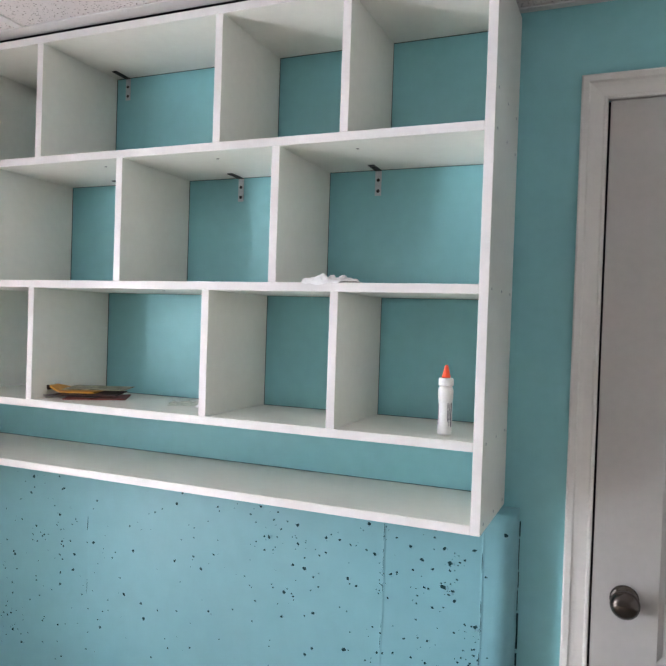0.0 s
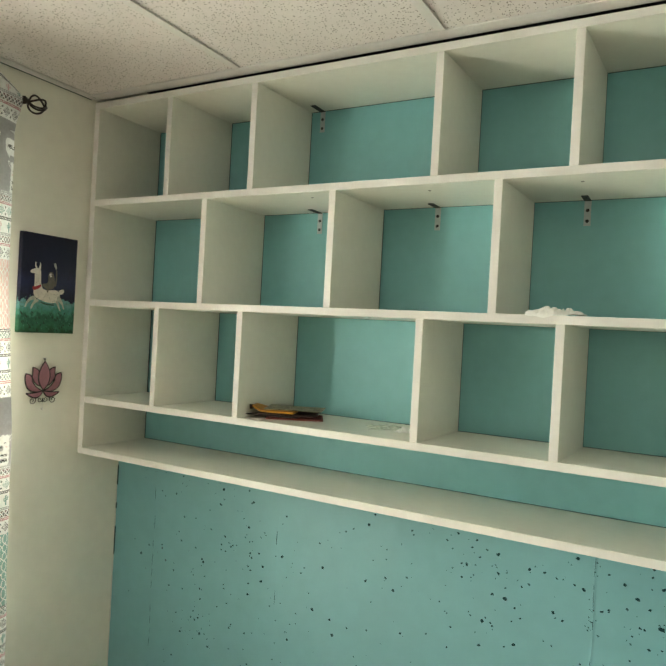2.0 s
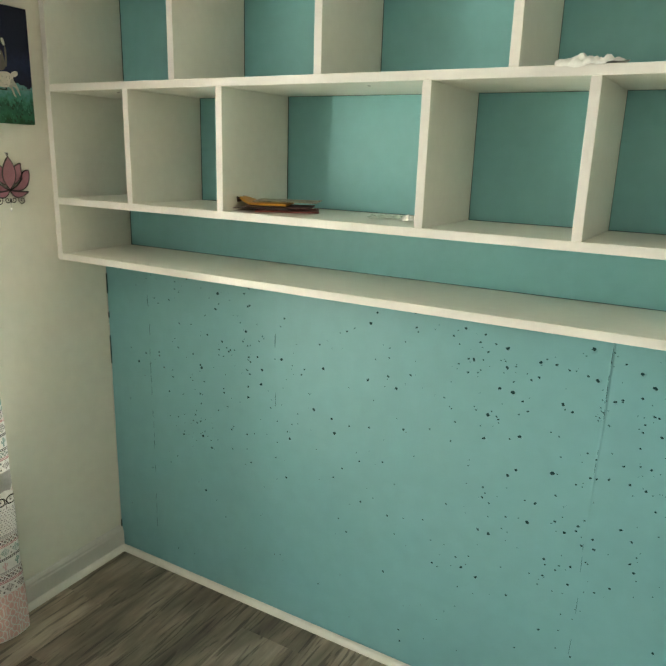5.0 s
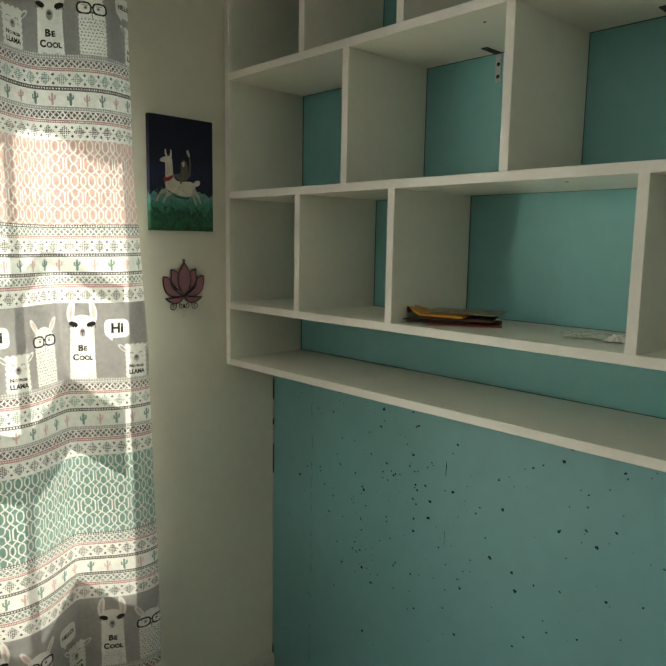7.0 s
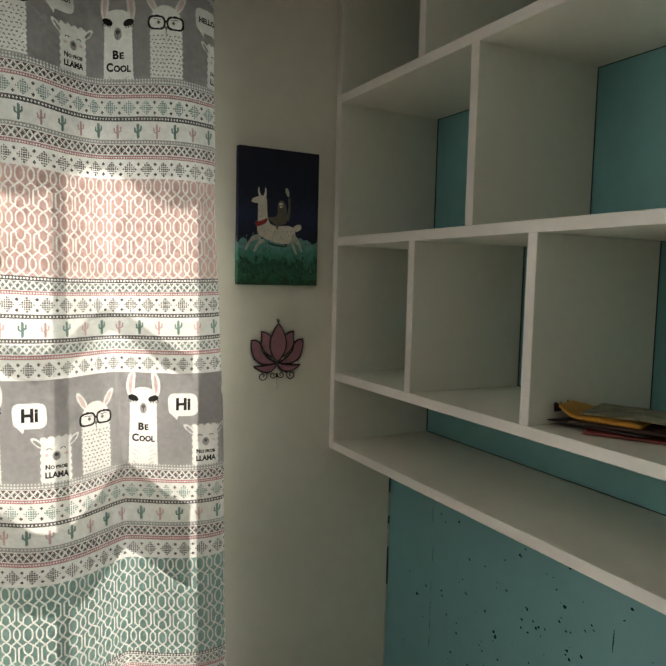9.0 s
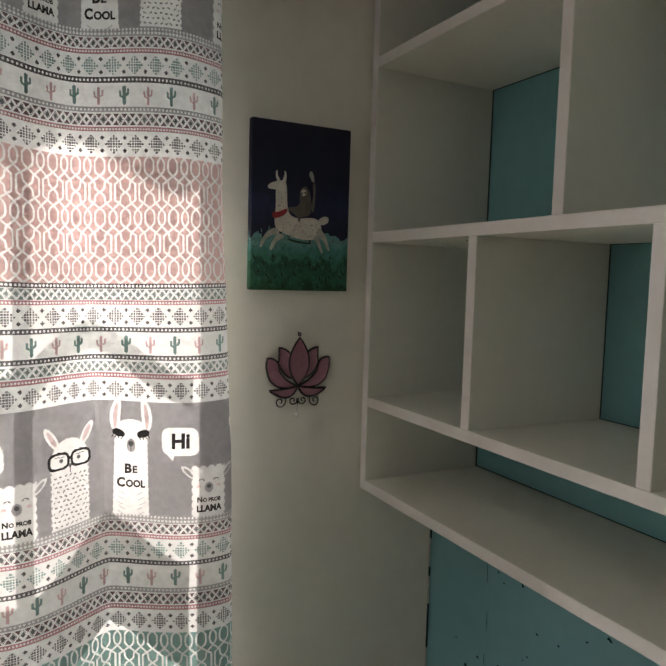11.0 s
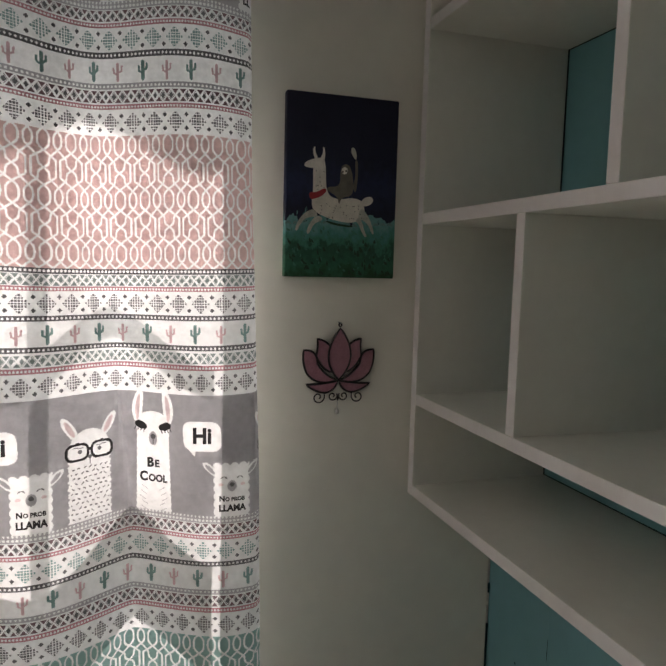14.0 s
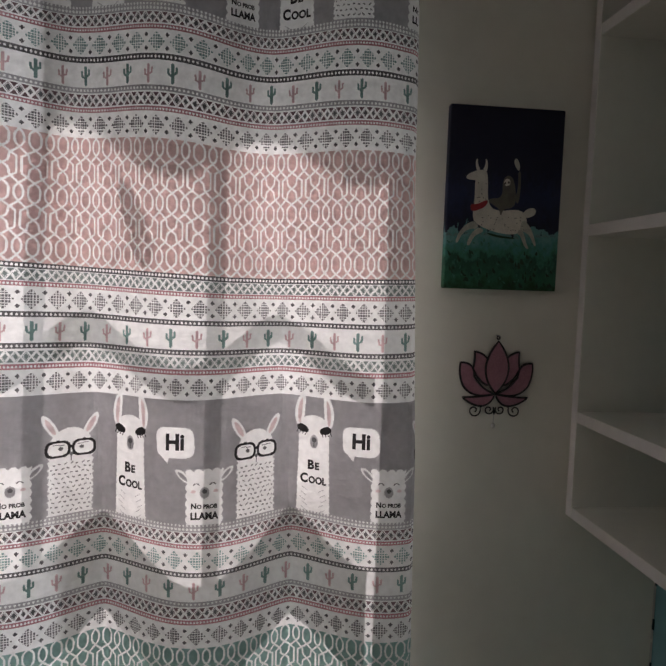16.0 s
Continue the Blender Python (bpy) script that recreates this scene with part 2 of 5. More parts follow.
def link(name, bm, materials, smooth=False):
    me = bpy.data.meshes.new(name)
    bmesh.ops.recalc_face_normals(bm, faces=bm.faces)
    bm.to_mesh(me)
    bm.free()
    for m in materials if isinstance(materials, (list, tuple)) else [materials]:
        me.materials.append(m)
    if smooth:
        me.polygons.foreach_set("use_smooth", [True] * len(me.polygons))
    return new(name, me)


def part(name, bm, material, parent, label="", smooth=False):
    """Links a bmesh, drawn in world places, as one mesh under a thing or a part."""
    base = BASE.get(parent.name, Vector())
    bmesh.ops.translate(bm, verts=bm.verts, vec=-base)
    ob = link(name, bm, material, smooth)
    ob.parent = parent
    BASE[ob.name] = base
    return tagged(ob, label)


def setting(name, bm, material, label, category="", smooth=False):
    ob = link(name, bm, material, smooth)
    return tagged(ob, label, category or name.split("_")[0], kind="structure")


def box(bm, x0, x1, y0, y1, z0, z1, bevel=0.0):
    made = bmesh.ops.create_cube(bm, size=1, matrix=Matrix.LocRotScale(((x0 + x1) / 2, (y0 + y1) / 2, (z0 + z1) / 2), None, (x1 - x0, y1 - y0, z1 - z0)))
    if bevel:
        edges = {e for v in made["verts"] for e in v.link_edges}
        bmesh.ops.bevel(bm, geom=list(edges), offset=bevel, segments=2, affect="EDGES", profile=0.5)
    return bm


def cuboid(*a, bevel=0.0):
    return box(bmesh.new(), *a, bevel=bevel)


def profile(points, axis, a, b):
    """A closed section extruded along x or y. Points are (across, z)."""
    bm = bmesh.new()
    ends = []
    for w in (a, b):
        ends.append([bm.verts.new((w, p, q) if axis == "x" else (p, w, q)) for p, q in points])
    n = len(points)
    for i in range(n):
        bm.faces.new((ends[0][i], ends[0][(i + 1) % n], ends[1][(i + 1) % n], ends[1][i]))
    bm.faces.new(ends[0])
    bm.faces.new(ends[1])
    return bm


def tube(bm, points, r, sides=8, closed=False):
    """A round wire along points."""
    pts = [Vector(p) for p in points]
    n = len(pts)
    rings = []
    for i, p in enumerate(pts):
        d = (pts[(i + 1) % n] - pts[i - 1]) if closed else (pts[min(i + 1, n - 1)] - pts[max(i - 1, 0)])
        d = d.normalized() if d.length > 1e-9 else Vector((0, 0, 1))
        side = d.cross(Vector((1, 0, 0)))
        if side.length < 0.2:
            side = d.cross(Vector((0, 0, 1)))
        side.normalize()
        up = d.cross(side)
        rr = r[i] if isinstance(r, (list, tuple)) else r
        rings.append([bm.verts.new(p + rr * (math.cos(2 * math.pi * k / sides) * side + math.sin(2 * math.pi * k / sides) * up)) for k in range(sides)])
    for i in range(n if closed else n - 1):
        a, b = rings[i], rings[(i + 1) % n]
        for k in range(sides):
            bm.faces.new((a[k], a[(k + 1) % sides], b[(k + 1) % sides], b[k]))
    if not closed:
        bm.faces.new(rings[0])
        bm.faces.new(rings[-1])
    return bm


def lathe(bm, centre, rows, axis="z", sides=24):
    """A turned shape from rows of (along, radius) about an axis through centre."""
    c = Vector(centre)
    rings = []
    for along, r in rows:
        ring = []
        for k in range(sides):
            a = 2 * math.pi * k / sides
            u, v = r * math.cos(a), r * math.sin(a)
            ring.append(bm.verts.new(c + Vector({"z": (u, v, along), "y": (u, along, v), "x": (along, u, v)}[axis])))
        rings.append(ring)
    for a, b in zip(rings, rings[1:]):
        for k in range(sides):
            bm.faces.new((a[k], a[(k + 1) % sides], b[(k + 1) % sides], b[k]))
    bm.faces.new(rings[0])
    bm.faces.new(rings[-1])
    return bm


# ---- the room: measures ----
WEST, NORTH, EAST, SOUTH, TOP = -2.14, 1.665, 1.95, -2.3, 2.318
# opening runs on past the curtain, unseen, to hold the fill lamp
WIN_Y0, WIN_Y1, WIN_Z0, WIN_Z1 = -0.62, 1.033, 0.15, 2.06

# walls
bm = cuboid(WEST, -0.052, NORTH, NORTH + 0.12, 0, TOP + 0.1)
box(bm, -0.052, 0.722, NORTH, NORTH + 0.12, 2.09, TOP + 0.1)
box(bm, 0.722, EAST, NORTH, NORTH + 0.12, 0, TOP + 0.1)
setting("wall_north", bm, M_teal, "teal painted wall behind the white shelves", "wall")
bm = cuboid(WEST - 0.12, WEST, SOUTH - 0.12, WIN_Y0, 0, TOP + 0.1)
box(bm, WEST - 0.12, WEST, WIN_Y1, NORTH + 0.12, 0, TOP + 0.1)
box(bm, WEST - 0.12, WEST, WIN_Y0, WIN_Y1, 0, WIN_Z0)
box(bm, WEST - 0.12, WEST, WIN_Y0, WIN_Y1, WIN_Z1 , TOP + 0.1)
setting("wall_west", bm, M_white, "off-white painted wall with the window", "wall")
# two unseen walls close the room, their tone set for the bounce light
setting("wall_east", cuboid(EAST, EAST + 0.12, SOUTH - 0.12, NORTH + 0.12, 0, TOP + 0.1), M_plain, "unseen plain off-white wall, toned for bounce light", "wall")
setting("wall_south", cuboid(WEST, EAST, SOUTH - 0.12, SOUTH, 0, TOP + 0.1), M_plain, "unseen plain off-white wall, toned for bounce light", "wall")

# hanging ceiling: tiles and grid in one mesh
bm = bmesh.new()
GRID_X = [-1.515 + 0.61 * k for k in range(-1, 6)]
GRID_Y = [1.366 - 1.22 * k for k in range(-1, 4)]
xs = [WEST] + [x for x in GRID_X if WEST < x < EAST] + [EAST]
ys = [SOUTH] + sorted(y for y in GRID_Y if SOUTH < y < NORTH) + [NORTH]
for xa, xb in zip(xs, xs[1:]):
    for ya, yb in zip(ys, ys[1:]):
        if ya > 1.3 and xb < -0.25:
            continue
        box(bm, xa + 0.002, xb - 0.002, ya + 0.002, yb - 0.002, TOP + 0.0016, TOP + 0.018)
for x in xs[1:-1]:
    box(bm, x - 0.012, x + 0.012, SOUTH, 1.35 if x < -0.3 else NORTH, TOP - 0.004, TOP)
for y in ys[1:-1]:
    for xa, xb in zip(xs, xs[1:]):
        box(bm, xa + (0.0125 if y < 1.3 else 0), xb - (0.0125 if y < 1.3 else 0), y - 0.012, y + (0.012 if y < 1.3 else 0.033), TOP - 0.0035, TOP + 0.0005)
box(bm, -0.28, EAST, NORTH - 0.022, NORTH, TOP - 0.006, TOP - 0.002)
box(bm, WEST, WEST + 0.022, SOUTH, 1.374, TOP - 0.006, TOP - 0.002)
for f in bm.faces:
    f.material_index = 0 if f.calc_center_median().z > TOP + 0.0015 else 1
n_faces = len(bm.faces)
# thin dark strip put in the crease under the wall angle
box(bm, WEST + 0.0002, WEST + 0.0025, SOUTH, 1.374, TOP - 0.0082, TOP - 0.0062)
bm.faces.ensure_lookup_table()
for f in bm.faces[n_faces:]:
    f.material_index = 2
setting("ceiling", bm, [M_tile, M_tbar, M_joint_shade], "suspended ceiling of speckled mineral tiles in a white grid", "ceiling")
# deck coloured black, so the gap over the shelf reads as unlit void
setting("ceiling_deck", cuboid(WEST, EAST, SOUTH, NORTH, TOP + 0.1, TOP + 0.2), M_gap, "deck above the hung tiles, black for the shade of the void", "ceiling")

# painted concrete foundation wall below the shelves
CON_Y, CON_TOP, CON_X = 1.577, 1.126, -0.238
bm = bmesh.new()
nx, nz = 96, 56
random.seed(4)


def concrete_y(x, z):
    p = Vector((x * 2.3, 0.7, z * 2.3))
    y = CON_Y + 0.0035 * noise.noise(p) + 0.0015 * noise.noise(p * 5)
    for seam, high in ((-0.522, 0.0022), (-1.95, 0.0007), (-1.437, 0.0004), (-0.285, 0.0016)):
        wob = 0.005 * noise.noise(Vector((seam * 9, 0, z * 6)))
        fade = min(1.0, max(0.15, (z - 0.45) / 0.35))
        y -= fade * high * math.exp(-((x - seam - wob) / 0.0019) ** 2)
    return y


xs = sorted({round(WEST + (CON_X - WEST) * i / nx, 4) for i in range(nx + 1)} | {s + d for s in (-0.522, -1.95, -1.437, -0.285) for d in (-0.011, -0.0085, -0.006, -0.0045, -0.003, -0.0015, 0.0, 0.0015, 0.003, 0.0045, 0.006, 0.0085, 0.011)})
zs = [CON_TOP * j / nz for j in range(nz + 1)]
grid = [[bm.verts.new((x, concrete_y(x, z), z)) for z in zs] for x in xs]
for i in range(len(xs) - 1):
    for j in range(nz):
        bm.faces.new((grid[i][j], grid[i + 1][j], grid[i + 1][j + 1], grid[i][j + 1]))
end = [bm.verts.new((CON_X + 0.020 + 0.003 * noise.noise(Vector((3, 0, z * 9))), CON_Y + 0.016, z)) for z in zs]
back = [bm.verts.new((CON_X + 0.026 + 0.004 * noise.noise(Vector((8, 0, z * 14))), NORTH, z)) for z in zs]
for j in range(nz):
    bm.faces.new((grid[-1][j], end[j], end[j + 1], grid[-1][j + 1]))
    bm.faces.new((end[j], back[j], back[j + 1], end[j + 1]))
rim = bm.verts.new((WEST, NORTH, CON_TOP))
bm.faces.new([g[-1] for g in grid] + [end[-1], back[-1], rim])
wall_concrete = setting("wall_foundation", bm, M_concrete, "teal painted poured concrete wall with pits and seams", "wall", smooth=True)


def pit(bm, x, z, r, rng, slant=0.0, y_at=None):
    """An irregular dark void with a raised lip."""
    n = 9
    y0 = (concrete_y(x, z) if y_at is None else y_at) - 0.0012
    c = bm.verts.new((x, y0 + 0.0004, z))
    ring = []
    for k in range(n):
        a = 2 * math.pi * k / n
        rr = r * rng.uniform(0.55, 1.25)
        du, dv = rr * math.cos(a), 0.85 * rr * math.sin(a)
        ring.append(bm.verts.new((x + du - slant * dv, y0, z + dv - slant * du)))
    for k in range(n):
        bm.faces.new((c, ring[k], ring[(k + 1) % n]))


def lip(bm, x, z, r, rng):
    """A lump of paint and mortar along part of a void's edge."""
    a0, turn = rng.uniform(-2.2, -0.6), rng.uniform(0.9, 1.8)
    pts, radii = [], []
    for i in range(9):
        a = a0 + turn * i / 8
        rr = r * rng.uniform(1.0, 1.3)
        px, pz = x + rr * math.cos(a), z + rr * math.sin(a)
        pts.append((px, concrete_y(px, pz), pz))
        radii.append(max(0.0004, 0.30 * r * math.sin(math.pi * (i + 0.5) / 9)))
    tube(bm, pts, radii, 6)


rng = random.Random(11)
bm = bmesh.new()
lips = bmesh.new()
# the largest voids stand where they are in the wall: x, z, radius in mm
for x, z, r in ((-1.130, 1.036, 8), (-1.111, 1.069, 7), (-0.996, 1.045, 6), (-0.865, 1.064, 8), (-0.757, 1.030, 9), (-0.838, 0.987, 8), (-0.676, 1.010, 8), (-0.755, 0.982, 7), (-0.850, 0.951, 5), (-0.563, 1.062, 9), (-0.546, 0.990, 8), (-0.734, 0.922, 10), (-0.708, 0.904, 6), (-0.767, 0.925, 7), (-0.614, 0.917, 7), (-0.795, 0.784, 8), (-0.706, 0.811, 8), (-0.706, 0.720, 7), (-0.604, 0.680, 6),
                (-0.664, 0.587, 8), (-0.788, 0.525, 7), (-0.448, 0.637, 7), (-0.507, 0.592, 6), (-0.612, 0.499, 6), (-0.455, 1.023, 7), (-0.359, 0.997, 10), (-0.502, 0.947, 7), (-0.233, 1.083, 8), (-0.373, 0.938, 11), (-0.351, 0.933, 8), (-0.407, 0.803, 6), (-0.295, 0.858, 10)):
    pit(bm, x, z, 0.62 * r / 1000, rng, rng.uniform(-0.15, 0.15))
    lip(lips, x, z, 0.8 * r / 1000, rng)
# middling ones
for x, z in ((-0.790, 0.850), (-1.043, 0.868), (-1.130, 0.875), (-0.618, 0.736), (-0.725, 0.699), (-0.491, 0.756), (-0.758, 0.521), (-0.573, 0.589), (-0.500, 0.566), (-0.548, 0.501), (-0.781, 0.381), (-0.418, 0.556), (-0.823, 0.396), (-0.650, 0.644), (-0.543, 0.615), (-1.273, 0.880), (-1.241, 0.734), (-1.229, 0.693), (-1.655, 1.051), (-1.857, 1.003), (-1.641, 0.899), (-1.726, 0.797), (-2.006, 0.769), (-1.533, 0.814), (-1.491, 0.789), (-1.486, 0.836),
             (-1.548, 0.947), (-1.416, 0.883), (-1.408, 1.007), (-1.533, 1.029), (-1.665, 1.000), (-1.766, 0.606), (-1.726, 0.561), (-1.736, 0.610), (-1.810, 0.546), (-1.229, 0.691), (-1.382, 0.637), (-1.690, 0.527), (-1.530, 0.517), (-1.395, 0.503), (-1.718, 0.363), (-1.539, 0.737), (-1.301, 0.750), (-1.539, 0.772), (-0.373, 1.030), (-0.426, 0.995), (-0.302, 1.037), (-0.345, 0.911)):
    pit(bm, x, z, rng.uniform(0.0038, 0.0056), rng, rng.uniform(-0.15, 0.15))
    if rng.random() < 0.4:
        lip(lips, x, z, 0.004, rng)
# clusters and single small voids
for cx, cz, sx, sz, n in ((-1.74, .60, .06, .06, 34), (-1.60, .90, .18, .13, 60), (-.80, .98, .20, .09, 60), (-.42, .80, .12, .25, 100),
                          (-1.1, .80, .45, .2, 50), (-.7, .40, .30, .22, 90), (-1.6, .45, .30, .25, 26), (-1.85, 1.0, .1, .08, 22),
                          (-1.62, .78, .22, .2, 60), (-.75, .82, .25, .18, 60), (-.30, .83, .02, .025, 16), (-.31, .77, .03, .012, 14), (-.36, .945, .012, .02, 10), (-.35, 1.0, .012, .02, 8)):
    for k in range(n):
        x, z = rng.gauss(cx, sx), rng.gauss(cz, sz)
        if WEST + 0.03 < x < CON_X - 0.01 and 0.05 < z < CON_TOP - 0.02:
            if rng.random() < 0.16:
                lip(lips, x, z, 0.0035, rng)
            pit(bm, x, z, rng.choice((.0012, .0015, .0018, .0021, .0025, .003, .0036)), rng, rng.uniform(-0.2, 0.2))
# hairline breaks along the board seams, and the broken patch on one of them
for seam, z0, z1, chance, wide in ((-0.522, 0.90, 1.09, 0.9, 0.0006), (-0.522, 0.25, 0.88, 0.15, 0.0005), (-1.95, 0.15, 1.0, 0.5, 0.0008), (-1.437, 0.915, 0.955, 1.0, 0.0013), (-1.437, 0.70, 0.74, 0.7, 0.0006), (-0.285, 0.3, 1.05, 0.45, 0.0009)):
    z = z0
    while z < z1:
        d = rng.uniform(0.012, 0.05)
        if rng.random() < chance:
            steps = [z + d * k / 5 for k in range(6)]
            line = [seam - 0.0010 + 0.005 * noise.noise(Vector((seam * 9, 0, s * 6))) for s in steps]
            rows = [[bm.verts.new((x + e * wide * (0.4 + 0.6 * math.sin(math.pi * k / 5)), concrete_y(x, s) - 0.0009, s)) for e in (-1, 1)] for k, (x, s) in enumerate(zip(line, steps))]
            for p, q in zip(rows, rows[1:]):
                bm.faces.new((p[0], p[1], q[1], q[0]))
        z += d + rng.uniform(0.002, 0.02)
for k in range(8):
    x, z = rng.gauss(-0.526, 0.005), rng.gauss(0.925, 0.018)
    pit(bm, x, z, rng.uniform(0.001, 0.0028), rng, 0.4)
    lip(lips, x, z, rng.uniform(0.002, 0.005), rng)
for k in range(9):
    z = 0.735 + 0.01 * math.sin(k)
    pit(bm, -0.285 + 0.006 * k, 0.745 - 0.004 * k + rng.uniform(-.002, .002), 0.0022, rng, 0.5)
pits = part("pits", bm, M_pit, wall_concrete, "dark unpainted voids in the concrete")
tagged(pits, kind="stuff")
tagged(part("lips", lips, M_concrete, wall_concrete, "painted lumps round the voids", smooth=True), kind="stuff")
bm = bmesh.new()
z = 0.06
while z < 1.08:
    h = rng.uniform(0.012, 0.09)
    if rng.random() < 0.9:
        wide = rng.uniform(0.0015, 0.0045)
        box(bm, CON_X + 0.026, CON_X + 0.026 + wide, NORTH - 0.004, NORTH - 0.0015, z, z + h)
    z += h + rng.uniform(0.001, 0.014)
part("joint", bm, M_pit, wall_concrete, "broken dark joint where the concrete meets the wall")

# corner joint where the two walls meet, with its missed paint
bm = bmesh.new()
z = 0.1
while z < 1.1:
    h = rng.uniform(0.03, 0.16)
    box(bm, WEST + 0.0008, WEST + rng.uniform(0.002, 0.004), CON_Y - rng.uniform(0.003, 0.006), CON_Y - 0.002, z, z + h)
    z += h + rng.uniform(0.0, 0.02)
gap = bmesh.new()
for z, h in ((0.99, 0.07), (0.74, 0.10), (0.905, 0.02), (0.09, 0.03)):
    box(gap, WEST + 0.0045, WEST + 0.0075, CON_Y - 0.0062, CON_Y - 0.0035, z, z + h)
part("corner_gap", gap, M_pit, wall_concrete, "dark unfilled gap in the corner")
setting("trim_corner", bm, M_filler, "thin uneven paint line in the corner of the walls", "trim")

# floor slab with planks laid last
floor = setting("floor", cuboid(WEST - 0.12, EAST + 0.12, SOUTH - 0.12, NORTH + 0.12, -0.06, -0.006), M_gap, "grey-brown wood-look vinyl plank floor", "floor")

# baseboard and shoe mouldings
bm = profile([(WEST, 0.018), (WEST + 0.012, 0.018), (WEST + 0.012, 0.072), (WEST + 0.009, 0.077), (WEST + 0.009, 0.084), (WEST + 0.005, 0.093), (WEST, 0.098)], "y", SOUTH, CON_Y - 0.002)
setting("baseboard_west", bm, M_trim, "white stepped baseboard along the off-white wall", "baseboard")
shoe = [(0.0, 0.0), (0.017, 0.0), (0.0165, 0.006), (0.014, 0.012), (0.009, 0.017), (0.0, 0.019)]
setting("trim_shoe_west", profile([(WEST + 0.012 + p, q) for p, q in shoe], "y", SOUTH, CON_Y - 0.02), M_trim, "white quarter-round shoe moulding on the floor", "trim")
setting("trim_shoe_north", profile([(CON_Y - 0.004 - p, q) for p, q in shoe], "x", WEST, CON_X), M_trim, "white quarter-round moulding below the concrete wall", "trim")
setting("baseboard_north", cuboid(CON_X + 0.035, -0.112, NORTH - 0.013, NORTH, 0, 0.085, bevel=0.003), M_trim, "white baseboard beside the door", "baseboard")

# window in the west wall: frame, bars and panes
window = tagged(new("window_1", None), "tall white framed window with bars behind the curtain", "window", kind="structure")
wx0, wx1 = WEST - 0.085, WEST - 0.045
bm = cuboid(wx0, wx1, WIN_Y0, WIN_Y1, WIN_Z1 - 0.03, WIN_Z1)
box(bm, wx0, wx1, WIN_Y0, WIN_Y1, WIN_Z0 - 0.0, WIN_Z0 + 0.022)
box(bm, wx0, wx1, WIN_Y0, WIN_Y0 + 0.03, WIN_Z0 + 0.022, WIN_Z1 - 0.03)
box(bm, wx0, wx1, WIN_Y1 - 0.012, WIN_Y1, WIN_Z0 + 0.022, WIN_Z1 - 0.03)
part("window_frame", bm, M_trim, window)
mullions = [0.760 - 0.270 * k for k in range(6)]
mullions = [y for y in mullions if y > WIN_Y0 + 0.05]
for y in mullions:
    part("mullion", cuboid(wx0 + 0.006, WEST + (0.042 if y > 0.4 else 0.010), y - 0.0125, y + 0.0125, WIN_Z0 + 0.022, WIN_Z1 - 0.03, bevel=0.002), M_trim, window)
edges = [WIN_Y1 - 0.012] + [y for y in mullions] + [WIN_Y0 + 0.03]
for a, b in zip(edges, edges[1:]):
    for za, zb, deep in ((1.577, 1.599, 0.022), (1.122, 1.272, 0.020)):
        part("cross_bar", cuboid(wx0 + 0.010, wx0 + 0.010 + deep, b + 0.0127, a - 0.0127, za, zb), M_trim, window)
    if b > 0.4:
        end_y = a - (0.0127 if a < WIN_Y1 - 0.05 else 0.0005)
        # sheet added across the lower sash to weaken the sun on the cloth
        part("sun_dimmer", cuboid(wx0 + 0.004, wx0 + 0.005, b + 0.0127, end_y, 0.726, 1.121), M_dimmer, window, "thin grey sheet added to dim the sun on the lower cloth")
        # unseen panel added to stop the sun low on the curtain
        part("sun_stop_panel", cuboid(wx0 + 0.026, wx0 + 0.036, b + 0.0127, end_y, WIN_Z0 + 0.022, 0.725), M_trim, window)
    pane = part("pane", cuboid(wx0 + 0.018, wx0 + 0.022, b + 0.0127, a - 0.0127, WIN_Z0 + 0.022, WIN_Z1 - 0.03), M_glass, window)
    pane.visible_shadow = False
# teardrop plate added behind the curtain to cast a shadow on the cloth
bm = bmesh.new()
tip = [(0.638, 1.716), (0.660, 1.718), (0.665, 1.742), (0.654, 1.780), (0.632, 1.812), (0.612, 1.816), (0.609, 1.794), (0.622, 1.756)]
plate_rings = [[bm.verts.new((x, y, z)) for y, z in tip] for x in (wx1 + 0.001, wx1 + 0.011)]
bm.faces.new(plate_rings[0])
bm.faces.new(plate_rings[1])
for k in range(len(tip)):
    bm.faces.new((plate_rings[0][k], plate_rings[0][(k + 1) % len(tip)], plate_rings[1][(k + 1) % len(tip)], plate_rings[1][k]))
part("shadow_plate", bm, M_trim, window)
part("window_sill", cuboid(WEST - 0.044, WEST + 0.004, WIN_Y0, WIN_Y1, WIN_Z0 - 0.0005, WIN_Z0 + 0.0045), M_trim, window)

# unseen board on rafters outside, added to keep the sun off the upper curtain
bm = cuboid(WEST - 0.72, WEST - 0.555, -2.5, 2.6, 2.73, 2.77, bevel=0.004)
for y in (-2.3, -1.1, 0.1, 1.3, 2.5):
    box(bm, WEST - 0.72, WEST - 0.121, y - 0.02, y + 0.02, 2.771, 2.83)
setting("trim_eave", bm, M_trim, "unseen white board on open rafters, added to cut the sun", "eave")

# the ground outside, seen only through the window
bm = bmesh.new()
c = [bm.verts.new(v) for v in ((-300, -300, 0.02), (WEST - 0.14, -300, 0.02), (WEST - 0.14, 300, 0.02), (-300, 300, 0.02))]
bm.faces.new(c)
setting("ground", bm, mat("lawn", (0.06, 0.10, 0.035), 0.9, 0.3, 2), "lawn outside the window", "ground")

# ---- the shelves on the wall ----
FRONT, BACK, T = 1.380, NORTH - 0.0032, 0.020
L0, R0 = -2.123, -0.263
ZB, ZC, ZBB, ZA, ZT = 1.132, 1.302, 1.625, 1.956, 2.279
shelf = thing("wall_shelf", ((L0 + R0) / 2, NORTH, ZB), "large white open wall shelf with staggered cubby holes", "shelf")


